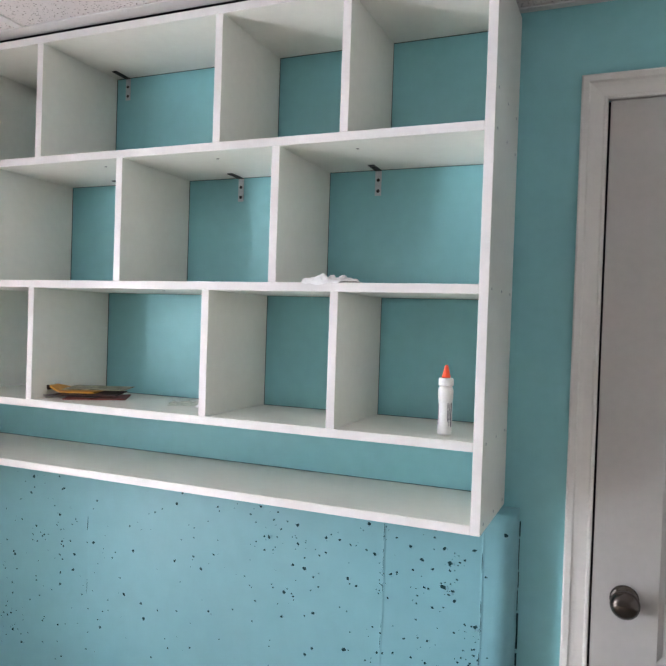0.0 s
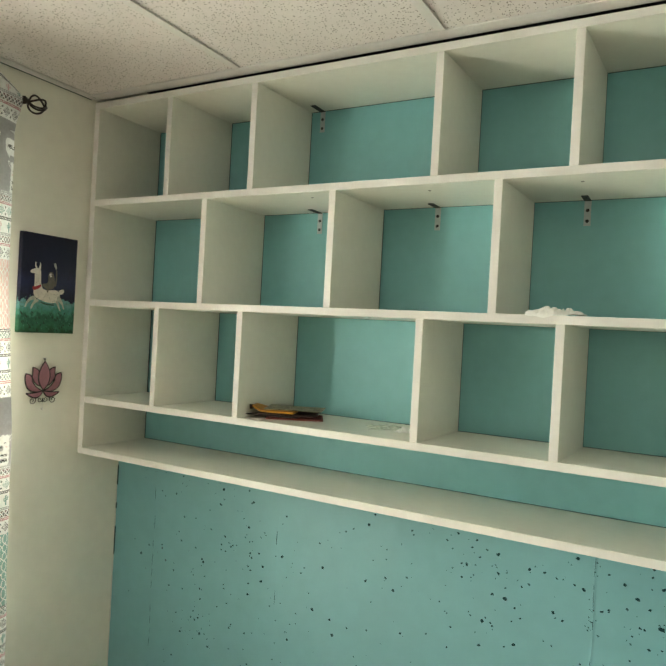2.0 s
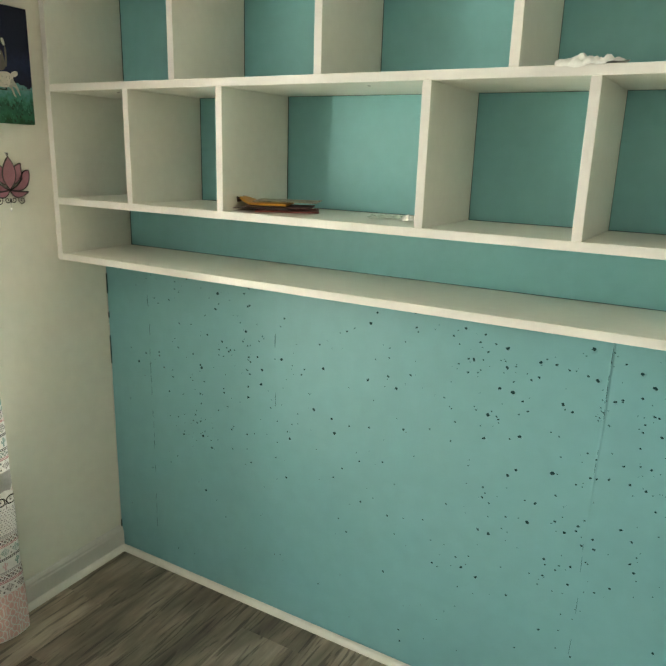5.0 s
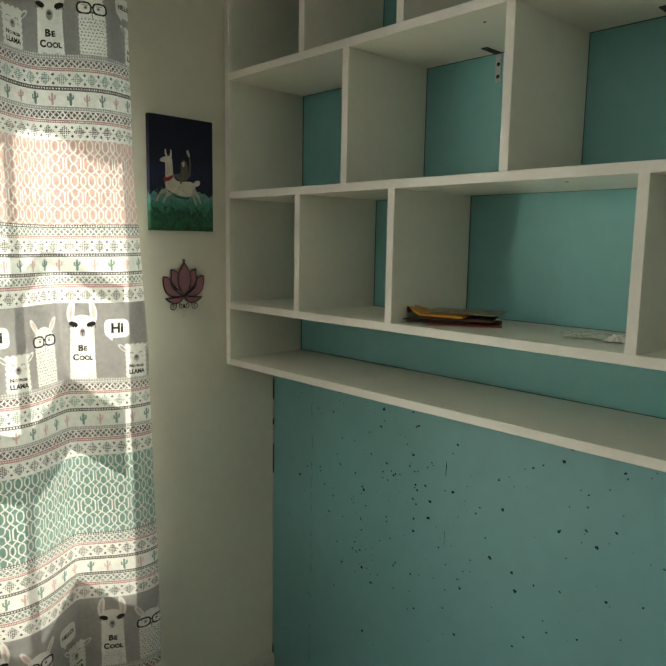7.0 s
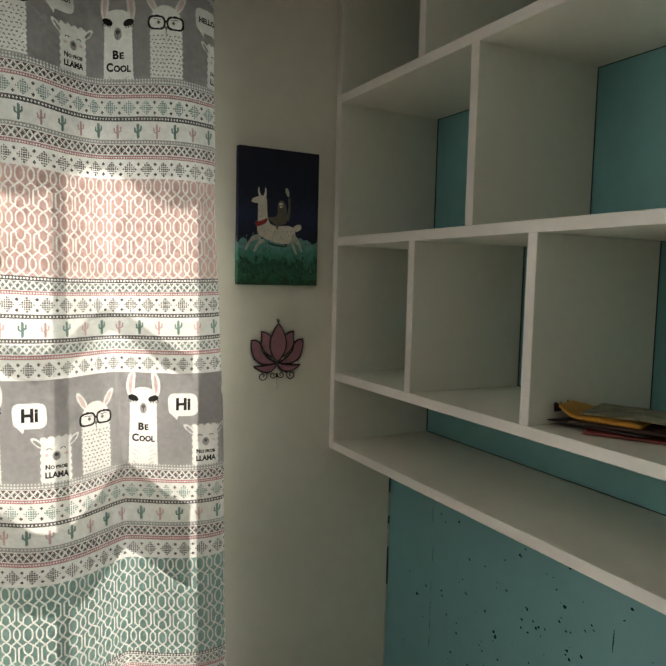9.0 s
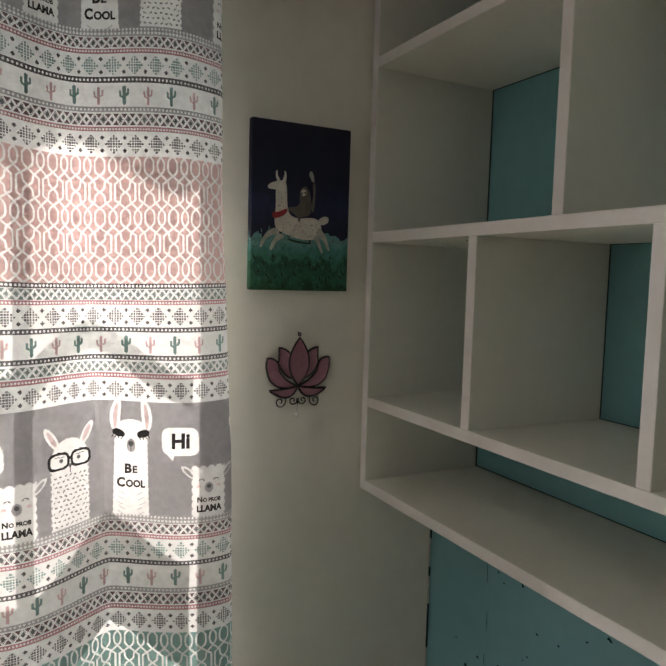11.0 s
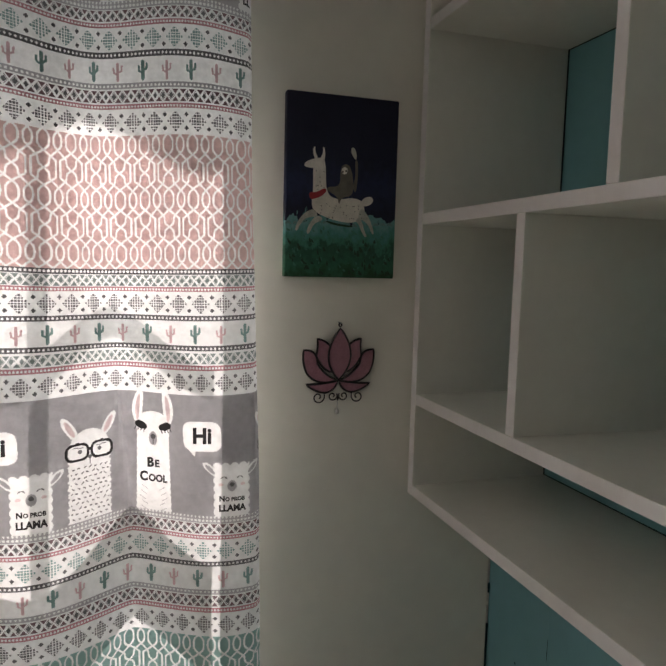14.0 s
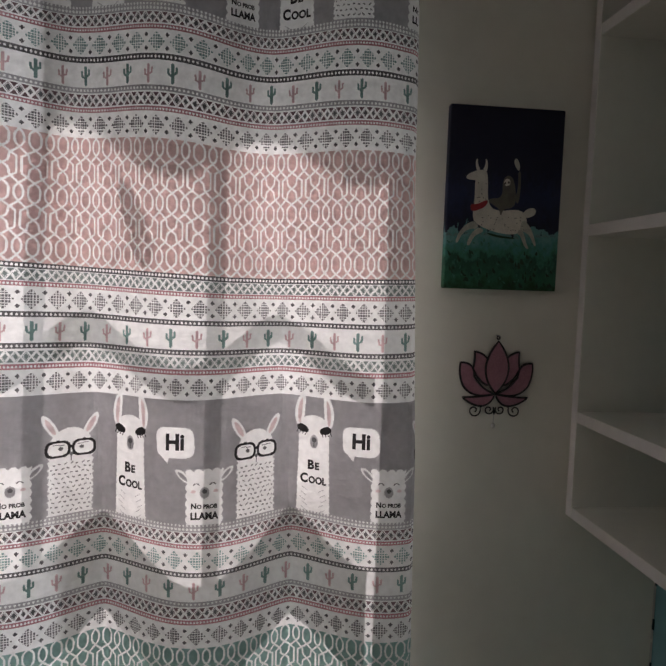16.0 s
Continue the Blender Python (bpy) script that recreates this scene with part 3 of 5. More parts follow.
def board(name, x0, x1, z0, z1, y0=FRONT, y1=BACK, skew=0.0):
    bm = cuboid(x0, x1, y0, y1, z0, z1, bevel=0.0012)
    for v in bm.verts:
        v.co.x += skew * (v.co.y - y0) / (y1 - y0)
    for f in bm.faces:
        f.material_index = 1 if f.normal.y < -0.5 else 0
    return part(name, bm, [M_shelf, M_edge], shelf)


board("side_panel", L0, L0 + T, ZB, ZT + T)
board("side_panel", R0 - T, R0, ZB, ZT + T, skew=0.013)
for z in (ZB, ZC, ZBB, ZA, ZT):
    board("shelf_board", L0 + T, R0 - T, z, z + T, FRONT + 0.0006)
for row, z0, z1 in (((-1.802, -1.480, -0.924, -0.599), ZA + T, ZT), ((-1.644, -1.207, -0.764), ZBB + T, ZA), ((-1.813, -1.491, -0.941, -0.609), ZC + T, ZBB)):
    for x in row:
        board("divider", x, x + T, z0, z1, FRONT + 0.0012, NORTH - 0.0032, 0.011)
# dark strips in the joints behind the boards, coloured for the shade there
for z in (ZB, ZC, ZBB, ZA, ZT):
    part("rear_joint_shade", cuboid(L0 + T, R0 - T + 0.012, NORTH - 0.0030, NORTH - 0.001, z - 0.0008, z + T + 0.0010), M_joint_shade, shelf)
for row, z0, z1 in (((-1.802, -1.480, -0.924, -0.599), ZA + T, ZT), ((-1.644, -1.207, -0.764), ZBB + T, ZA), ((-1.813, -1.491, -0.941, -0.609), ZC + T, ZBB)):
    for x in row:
        part("rear_joint_shade", cuboid(x + 0.0102, x + T + 0.0115, NORTH - 0.0030, NORTH - 0.0012, z0 + 0.002, z1 - 0.002), M_joint_shade, shelf)
part("rear_joint_shade", cuboid(L0 + T - 0.004, L0 + T + 0.0010, NORTH - 0.0030, NORTH - 0.001, ZB + T, ZT), M_joint_shade, shelf)
# dark strip drawn as the shaded line between side panel and filler
part("side_joint_shade", cuboid(L0 - 0.0030, L0 - 0.0006, FRONT + 0.0090, FRONT + 0.0118, ZB + 0.002, ZT + T), M_joint_shade, shelf)
# cap screws and drilled holes
bm_holes = [(-1.70, ZA), (-1.30, ZA), (-0.95, ZA), (-0.58, ZA), (-1.90, ZBB), (-1.1, ZBB)]
for x, z in bm_holes:
    part("screw_hole", lathe(bmesh.new(), (x, FRONT + 0.07, z - 0.0008), [(0, 0.0035), (0.0006, 0.0035)], sides=10), M_black, shelf)
for z in (1.15, 1.316, 1.637, 1.966, 2.05):
    for y in (FRONT + 0.03, FRONT + 0.14, FRONT + 0.25):
        part("screw_cap", lathe(bmesh.new(), (R0 - 0.0003 + 0.013 * (y - FRONT) / 0.28, y, z), [(0, 0.0035), (0.0012, 0.003)], "x", 10), M_steel, shelf)
setting("trim_scribe", cuboid(WEST, L0 - 0.0005, FRONT + 0.012, BACK, ZB + 0.002, ZT + T), M_filler, "white filler strip between shelf and wall", "trim")


# steel angle brackets
def bracket(x, ztop, group="shelf brackets"):
    b = thing("angle_bracket", (x, BACK, ztop), "small zinc-plated steel angle bracket fixing the shelf", "bracket", group)
    w, long, th = 0.0085, 0.066, 0.0022
    part("wall_leg", cuboid(x - w, x + w, NORTH - th - 0.0004, NORTH - 0.0004, ztop - long, ztop - 0.0004, bevel=0.0008), M_zinc, b)
    # leg under the board coloured black for the shade it lies in
    part("shelf_leg", cuboid(x - w, x + w, NORTH - long, NORTH - th - 0.0006, ztop - th - 0.0004, ztop - 0.0004, bevel=0.0008), M_black, b, "shelf leg, black as its shaded underside")
    for d in (0.026, 0.054):
        part("screw", lathe(bmesh.new(), (x, NORTH - th - 0.0006, ztop - d), [(0, 0.0046), (-0.0012, 0.0042), (-0.002, 0.002)], "y", 12), M_black, b)
    part("screw", lathe(bmesh.new(), (x, NORTH - 0.045, ztop - th - 0.0006), [(0, 0.0042), (-0.0016, 0.003)], "z", 12), M_black, b)
    return b


for x, z in ((-1.409, ZT), (-1.399, ZA), (-1.005, ZA), (-0.598, ZA)):
    bracket(x, z)

# ---- door ----
door = tagged(new("door_1", None), "closed white panelled door with a dark knob", "door", kind="structure")
DX0, DX1, DY, DZ = -0.046, 0.716, 1.652, 2.080
bm = cuboid(DX0, DX0 + 0.138, DY, DY + 0.035, 0.012, DZ)
box(bm, DX1 - 0.138, DX1, DY, DY + 0.035, 0.012, DZ)
for a, b in ((0.012, 0.22), (0.72, 0.825), (1.96, DZ)):
    box(bm, DX0 + 0.138, DX1 - 0.138, DY, DY + 0.035, a, b)
box(bm, 0.31, 0.36, DY, DY + 0.035, 0.22, 0.72)
box(bm, 0.31, 0.36, DY, DY + 0.035, 0.825, 1.96)
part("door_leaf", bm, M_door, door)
for xa, xb in ((DX0 + 0.138, 0.31), (0.36, DX1 - 0.138)):
    for za, zb in ((0.22, 0.72), (0.825, 1.96)):
        bm = bmesh.new()
        outer = [(xa, za), (xb, za), (xb, zb), (xa, zb)]
        rings = []
        for inset, y in ((0.0, DY + 0.001), (0.012, DY + 0.010), (0.03, DY + 0.010), (0.05, DY + 0.003)):
            rings.append([bm.verts.new((x + (inset if x == xa else -inset), y, z + (inset if z == za else -inset))) for x, z in outer])
        for p, q in zip(rings, rings[1:]):
            for k in range(4):
                bm.faces.new((p[k], p[(k + 1) % 4], q[(k + 1) % 4], q[k]))
        bm.faces.new(rings[-1])
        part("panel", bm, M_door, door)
knob = part("door_knob", lathe(bmesh.new(), (0.022, DY, 0.956), [(-0.0005, 0.031), (-0.004, 0.031), (-0.008, 0.026), (-0.010, 0.013), (-0.018, 0.012), (-0.022, 0.020), (-0.027, 0.0275), (-0.036, 0.0315), (-0.045, 0.0300), (-0.052, 0.023), (-0.0555, 0.013), (-0.0565, 0.004)], "y", 32), M_nickel, door, "dark satin nickel knob", smooth=True)
part("latch_plate", cuboid(-0.0505, -0.0465, DY + 0.001, DY + 0.03, 0.935, 0.99), M_nickel, door)
part("jamb_gap", cuboid(-0.0515, 0.7215, DY + 0.036, DY + 0.05, 0, 2.089), M_gap, door)


def casing(name, x0, x1, z0, z1, upright=True):
    """Stepped colonial casing: thick outer band, hollow, thin inner edge."""
    w = x1 - x0 if upright else z1 - z0
    sec = [(0, NORTH), (0, NORTH - 0.017), (0.004, NORTH - 0.020), (0.016, NORTH - 0.020), (0.020, NORTH - 0.016), (0.030, NORTH - 0.014), (w - 0.010, NORTH - 0.012), (w - 0.007, NORTH - 0.0145), (w - 0.002, NORTH - 0.014), (w, NORTH - 0.011), (w, NORTH)]
    bm = bmesh.new()
    ends = []
    for e in (0, 1):
        ring = []
        for p, y in sec:
            if upright:
                left = name == "left"
                x = x0 + p if left else x1 - p
                z = z0 if e == 0 else z1 - p
                ring.append(bm.verts.new((x, y, z)))
            else:
                ring.append(bm.verts.new((x0 + p if e == 0 else x1 - p, y, z1 - p)))
        ends.append(ring)
    n = len(sec)
    for i in range(n):
        bm.faces.new((ends[0][i], ends[0][(i + 1) % n], ends[1][(i + 1) % n], ends[1][i]))
    bm.faces.new(ends[0])
    bm.faces.new(ends[1])
    return bm


part("casing", casing("left", -0.110, -0.051, 0, 2.143), M_trim, door)
part("casing", casing("right", 0.721, 0.780, 0, 2.143), M_trim, door)
part("casing", casing("head", -0.110, 0.780, 2.084, 2.143, False), M_trim, door)

# ---- curtain: one thin cotton panel hung from a rod, printed in bands ----
ROD_X, ROD_Z = -2.052, 2.198
CU_Y0, CU_Y1, CU_Z0, CU_Z1 = 0.20, 1.083, 0.018, 2.250
PITCH = 0.30


def fold(y, z=1.15):
    """Depth of the folds, 1 nearest the room: rounder and set over towards the top, with sharp valleys below."""
    rise = np.clip(z - 1.15, 0, 0.6)
    return 2 * np.abs(np.cos(np.pi * (y - 0.735 + 0.083 * rise) / PITCH)) ** (1.25 + 1.1 * np.minimum(rise, 0.5)) - 1


def lean(z):
    return 0.028 + 0.008 * np.clip((2.0 - z) / 0.8, 0, 1)


_ys = np.linspace(CU_Y0, CU_Y1, 3000)
_xs = 0.034 * fold(_ys)
_us = np.concatenate([[0], np.cumsum(np.hypot(np.diff(_ys), np.diff(_xs)))])


def u_of(y):
    return np.interp(y, _ys, _us)


def cloth_at(u, v, lift=0.0):
    """The place of the cloth's point (along, height)."""
    y = np.interp(u, _us, _ys)
    x = -2.066 + lean(v) * fold(y, v) + lift
    x = x + 0.0030 * np.sin(9.0 * v + 14 * y) + 0.0016 * np.sin(23.0 * v - 31 * y)
    x = x - 0.016 * np.clip((y - (CU_Y1 - 0.014)) / 0.014, 0, 1) ** 2
    top = np.clip((v - 2.10) / 0.10, 0, 1)
    x = x * (1 - top) + (ROD_X + 0.012 + 0.35 * (x + 2.066) + lift) * top
    yy = y + 0.022 * (1.3 - v) * np.clip((y - 0.6) / 0.47, 0, 1) + 0.004 * np.exp(-((v - 2.198) / 0.045) ** 2) * np.clip((y - 0.95) / 0.13, 0, 1)
    v = v + (0.045 * np.maximum(0.72 - y, -0.06) + 0.03 * np.clip(y - 0.85, 0, 0.25)) * np.clip((v - 1.35) / 0.2, 0, 1) * np.clip((2.15 - v) / 0.15, 0, 1)
    above = (v - ROD_Z) * np.clip((CU_Y1 - y) / 0.11 + 0.06, 0, 1)
    return np.stack([x, yy, np.where(v > ROD_Z, ROD_Z + above, v) + 0 * u], -1)


def array_mesh(name, verts, quads, materials, index=None, smooth=True):
    me = bpy.data.meshes.new(name)
    me.vertices.add(len(verts))
    me.vertices.foreach_set("co", np.asarray(verts, np.float32).ravel())
    me.loops.add(len(quads) * 4)
    me.loops.foreach_set("vertex_index", np.asarray(quads, np.int32).ravel())
    me.polygons.add(len(quads))
    me.polygons.foreach_set("loop_start", np.arange(0, len(quads) * 4, 4, dtype=np.int32))
    for m in materials:
        me.materials.append(m)
    if index is not None:
        me.polygons.foreach_set("material_index", np.asarray(index, np.int32))
    me.polygons.foreach_set("use_smooth", np.full(len(quads), smooth))
    me.update(calc_edges=True)
    return me


C_white = cloth("white_cotton", (0.81, 0.81, 0.81), 0.42)
INKS = [cloth("charcoal_ink", (0.185, 0.18, 0.19), 0.6), cloth("grey_ink", (0.46, 0.45, 0.47), 0.6), cloth("rose_ink", (0.77, 0.54, 0.53), 0.62),
        cloth("green_ink", (0.25, 0.385, 0.37), 0.6), cloth("black_ink", (0.05, 0.048, 0.05), 0.55), cloth("blush_ink", (0.75, 0.61, 0.62), 0.62),
        cloth("deep_rose_ink", (0.55, 0.27, 0.31), 0.6), cloth("plum_ink", (0.24, 0.165, 0.18), 0.6), cloth("sea_ink", (0.30, 0.475, 0.45), 0.62), cloth("sage_ink", (0.275, 0.325, 0.32), 0.6), cloth("pink_ink", (0.70, 0.48, 0.51), 0.6)]
CHAR, GREY, ROSE, GREEN, BLACK, BLUSH, DEEP, PLUM, SEA, SAGE, PINK = range(1, 12)

curtain = thing("curtain", ((ROD_X), 0.64, CU_Z0), "thin cotton curtain printed with bands, diamonds and cactuses", "curtain")
# cloth stops short out of view, so the fill lamp lights the room
U_HEM = float(u_of(0.405))
nu, nv = 160, 110
uu, vv = np.meshgrid(np.linspace(U_HEM, _us[-1], nu + 1), np.linspace(CU_Z0, CU_Z1, nv + 1), indexing="ij")
verts = cloth_at(uu.ravel(), vv.ravel()) - np.array(BASE["curtain"])
ids = np.arange((nu + 1) * (nv + 1)).reshape(nu + 1, nv + 1)
quads = np.stack([ids[:-1, :-1], ids[1:, :-1], ids[1:, 1:], ids[:-1, 1:]], -1).reshape(-1, 4)
panel_cloth = new("cloth", array_mesh("cloth", verts, quads, [C_white]))
panel_cloth.parent = curtain
BASE["cloth"] = BASE["curtain"]

U_REF = float(u_of(0.827))
P_U = float(u_of(0.827) - u_of(0.539))


def blob(a, b, ca, cb, ra, rb, tilt=0.0):
    """Inside of an ellipse that leans by tilt."""
    da, db = a - ca, b - cb
    da = da - tilt * db
    return (da / ra) ** 2 + (db / rb) ** 2 < 1


def near(u, at, period):
    return (u - at + period / 2) % period - period / 2


COOL_DROP = 0.034


def tall_shapes(u, v, base, order):
    """The white standing shapes of the grey band, cut out of it. Returns the ink for each point, 0 for bare cloth."""
    z = v - base
    ink = np.full(u.shape, GREY)
    wob = 0.0012 * np.sin(v * 620) + 0.0008 * np.sin(v * 1130 + 1)
    where = {"glasses": 0.0, "cool": 0.335, "bubble": 0.590, "prob": 0.733} if order == 0 else {"glasses": 0.0, "bubble": 0.30, "prob": 0.385, "cool": 0.69}
    at = U_REF if order == 0 else float(u_of(0.967 if base > 1 else 1.045))
    a = near(u, at, P_U)
    shape = ((np.abs(a) < 0.034 + wob) & (z < 0.112) & (z > 0.006)) | blob(a, z, 0, 0.110, 0.034, 0.032)
    ears = blob(a, z, -0.0315, 0.145, 0.0085, 0.0185, -0.55) | blob(a, z, 0.0315, 0.145, 0.0085, 0.0185, 0.55)
    ink[shape | ears] = 0
    ink[blob(a, z, -0.0315, 0.145, 0.0045, 0.0125, -0.55) | blob(a, z, 0.0315, 0.145, 0.0045, 0.0125, 0.55)] = BLUSH
    row, pitch = np.floor(z / 0.0074), 0.0088
    at_a = a + 0.0044 * (row % 2)
    mark = np.sin(row * 12.9898 + np.floor(at_a / pitch) * 78.233) * 43758.5453
    mark = mark - np.floor(mark)
    ta, tz = at_a % pitch - 0.0032 - 0.0024 * mark, z % 0.0074 - 0.0028 - 0.0018 * ((mark * 7) % 1)
    ink[shape & (z < 0.088) & (np.abs(a) < 0.031) & (np.abs(tz - (mark - 0.5) * 1.5 * ta) < 0.0010) & (np.abs(ta) < 0.0021)] = CHAR
    for s in (-1, 1):
        d = (np.abs(a - s * 0.0200) / 0.0190) ** 3 + (np.abs(z - 0.109) / 0.0138) ** 3
        inner = (np.abs(a - s * 0.0200) / 0.0148) ** 3 + (np.abs(z - 0.109) / 0.0098) ** 3
        ink[(d < 1) & (inner > 1)] = BLACK
        ink[blob(a, z, s * 0.0160, 0.1095, 0.0036, 0.0030, 0)] = CHAR
        ink[(np.abs(z - 0.1130 - 0.12 * s * a) < 0.0006) & (np.abs(a - s * 0.0185) < 0.0085)] = CHAR
    ink[(np.abs(a) < 0.003) & (np.abs(z - 0.112) < 0.0020)] = BLACK
    ink[blob(a, z, 0, 0.100, 0.0034, 0.0028) | ((np.abs(a) < 0.0007) & (np.abs(z - 0.094) < 0.005))] = CHAR
    a = near(u, at + where["cool"] * P_U, P_U)
    # the upper row shows this one standing lower in the band
    z = z + COOL_DROP if order and base > 1 else z
    half = 0.0275 + 0.0030 * np.clip((0.12 - z) / 0.12, 0, 1) + 0.4 * wob
    shape = ((np.abs(a) < half) & (z < 0.146) & (v - base > 0.004)) | blob(a, z, 0, 0.146, 0.0275, 0.020)
    bow = 0.0035 * np.clip((z - 0.16) / 0.03, -1, 1.4) ** 2
    ears = blob(a - bow, z, -0.0265, 0.172, 0.0086, 0.029, 0.0) | blob(a + bow, z, 0.0265, 0.172, 0.0086, 0.029, 0.0)
    ink[shape | ears] = 0
    ink[blob(a - bow, z, -0.0265, 0.171, 0.0036, 0.021) | blob(a + bow, z, 0.0265, 0.171, 0.0036, 0.021)] = BLUSH
    ink[blob(a, z, -0.0205, 0.1425, 0.0098, 0.0070, -0.5) | blob(a, z, 0.0205, 0.1425, 0.0098, 0.0070, 0.5)] = BLACK
    for s in (-1, 1):
        for k in range(4):
            la, lz = s * (0.0135 + 0.0050 * k), 0.1375 + 0.0012 * k
            ink[(np.abs((a - la) - s * 0.5 * (lz - z)) < 0.0008) & (z < lz) & (z > lz - 0.0058)] = BLACK
        for k in range(5):
            fa, fz = s * (0.0150 + 0.0022 * (k % 3)), 0.040 - 0.0085 * k
            ink[(np.abs(z - fz - s * 0.6 * (a - fa)) < 0.0006) & (np.abs(a - fa) < 0.0050)] = GREY
    ink[blob(a, z, 0, 0.122, 0.0072, 0.0115)] = GREY
    ink[blob(a, z, 0, 0.125, 0.0042, 0.0042) | ((np.abs(a) < 0.0006) & (np.abs(z - 0.117) < 0.004))] = CHAR
    z = v - base
    a = near(u, at + where["bubble"] * P_U, P_U)
    d = (np.abs(a + 0.05 * (z - 0.13)) / 0.030) ** 4 + (np.abs(z - 0.131) / 0.024) ** 4
    tail = (z < 0.112) & (z > 0.094) & (a < -0.006) & (a > -0.024 + 0.9 * (0.112 - z)) & (a < -0.008 - 0.25 * (0.112 - z))
    ink[(d < 1) | tail] = 0
    a = near(u, at + where["prob"] * P_U, P_U)
    shape = (np.abs(a) < 0.0258 + 0.0030 * np.abs(np.sin(v * 250))) & (z < 0.086 + 0.0045 * np.abs(np.sin(a * 230 + 0.6))) & (z > 0.004)
    ears = blob(a, z, -0.0320, 0.079, 0.0080, 0.0115, -0.85) | blob(a, z, 0.0320, 0.079, 0.0080, 0.0115, 0.85)
    ink[shape | ears] = 0
    ink[blob(a, z, -0.0330, 0.079, 0.0040, 0.0072, -0.85) | blob(a, z, 0.0330, 0.079, 0.0040, 0.0072, 0.85)] = GREY
    ink[blob(a, z, 0, 0.053, 0.0072, 0.0088)] = GREY
    ink[blob(a, z, 0, 0.055, 0.0036, 0.0034)] = CHAR
    for s in (-1, 1):
        ring = ((a - s * 0.0125) / 0.0055) ** 2 + ((z - 0.063) / 0.0055) ** 2
        ink[(ring < 1) & (ring > 0.45) & (z > 0.0645)] = CHAR
        ink[blob(a, z, s * 0.017, 0.055, 0.0038, 0.0024)] = BLUSH
    return ink


def banding(u, v, z1, z0, low):
    """A run of dots, lattice, diamonds and cactuses between two heights."""
    f = (z1 - v) / (z1 - z0)
    h = z1 - z0
    ink = np.zeros(u.shape, int)

    def dots(a, b, colour, step, r, ground=True):
        inside = (f >= a) & (f < b)
        mid = z1 - h * (a + b) / 2
        dot = (near(u, 0, step) ** 2 + (v - mid) ** 2) < r * r
        ink[inside & ~dot] = colour

    def lattice(a, b, colour):
        inside = (f >= a) & (f < b)
        g = 2 * (f - a) / (b - a) - 1
        p = P_U / 24
        da, db = np.abs(near(u, 0, p)) / (p / 2), np.abs(g)
        line = np.abs(da - db) < 0.20
        dia = (1 - da) + db < 0.55
        ring = ((1 - da) + db > 0.50) & ((1 - da) + db < 0.72) & (da > db)
        ink[inside & ~line] = colour
        ink[inside & ring] = 0
        ink[inside & dia] = CHAR if colour == PLUM else SAGE
        ink[inside & (db > 0.93)] = 0

    def diamonds(a, b, colour):
        inside = (f >= a) & (f < b)
        zc = z1 - h * (a + b) / 2
        p, c = P_U / 9, 0.0041
        da, db = near(u, 0, p), v - zc
        body = (np.abs(da) + 0.92 * np.abs(db) < 0.0140) & (np.abs(near(da, c / 2, c)) > 0.00062) & (np.abs(near(db, c / 2, c)) > 0.00062)
        ink[inside & body] = colour
        small = (np.abs(near(u, p / 2, p)) + np.abs(np.abs(db) - 0.0098)) < 0.0036
        ink[inside & small] = CHAR

    def cactus(a, b):
        zc = z1 - h * (a + b) / 2
        p = P_U / 4
        for shift, colour, wide in ((0.0, GREEN, 1.0), (p / 2, PINK, 0.76)):
            s = near(u, shift, p)
            b_ = v - zc + (0.001 if shift else 0.0)

            def limb(p, q, r):
                d0, d1 = q[0] - p[0], q[1] - p[1]
                k = np.clip(((s - p[0]) * d0 + (b_ - p[1]) * d1) / (d0 * d0 + d1 * d1), 0, 1)
                return (s - p[0] - k * d0) ** 2 + (b_ - p[1] - k * d1) ** 2 < r * r

            stem = limb((0, -0.0125), (0, 0.0115), 0.0026 * wide)
            left = limb((0, -0.0045), (-0.0060, -0.0015), 0.0016 * wide) | limb((-0.0060, -0.0015), (-0.0066, 0.0050), 0.0018 * wide)
            right = limb((0, -0.0020), (0.0058, 0.0010), 0.0016 * wide) | limb((0.0058, 0.0010), (0.0064, 0.0080), 0.0018 * wide)
            ink[stem | left | right] = colour

    dots(0.0, 0.04, GREY if low else CHAR, 0.0060, 0.0021)
    lattice(0.045, 0.135, PLUM if low else SAGE)
    dots(0.14, 0.178, DEEP, 0.0050, 0.0017)
    diamonds(0.185, 0.36, GREEN if low else CHAR)
    dots(0.365, 0.408, CHAR, 0.0064, 0.0018)
    cactus(0.415, 0.60)
    dots(0.603, 0.645, GREY if low else CHAR, 0.0064, 0.0018)
    lattice(0.655, 0.75, PLUM if low else SAGE)
    dots(0.76, 0.80, DEEP, 0.0050, 0.0017)
    diamonds(0.815, 0.985, CHAR)
    return ink


def trellis(u, v, z1, colour):
    """Interlaced pale lines on a coloured ground: loops, crossings and long links."""
    q = P_U / 8
    ag = np.abs(near(z1 - v, 0.0140, 0.0796)) / 0.0796
    d = np.abs(near(u, 0, q)) / q
    at = np.linspace(0, 0.5, 201)
    line = np.zeros(u.shape, bool)
    for knots, places in (([0, .06, .10, .14, .19, .34, .37, .5], [.195, .195, .175, .12, 0, .40, .42, .42]),
                          ([0, .06, .11, .165, .30, .34, .39, .44, .47, .5], [.355, .365, .405, .5, .22, .195, .19, .15, .08, 0])):
        path = np.interp(at, knots, places)
        slope = np.gradient(path * q, at * 0.0796)
        line |= np.abs(d - np.interp(ag, at, path)) * q < 0.00150 * np.interp(ag, at, np.minimum(np.sqrt(1 + slope ** 2), 2.2))
    return np.where(line, 0, colour)


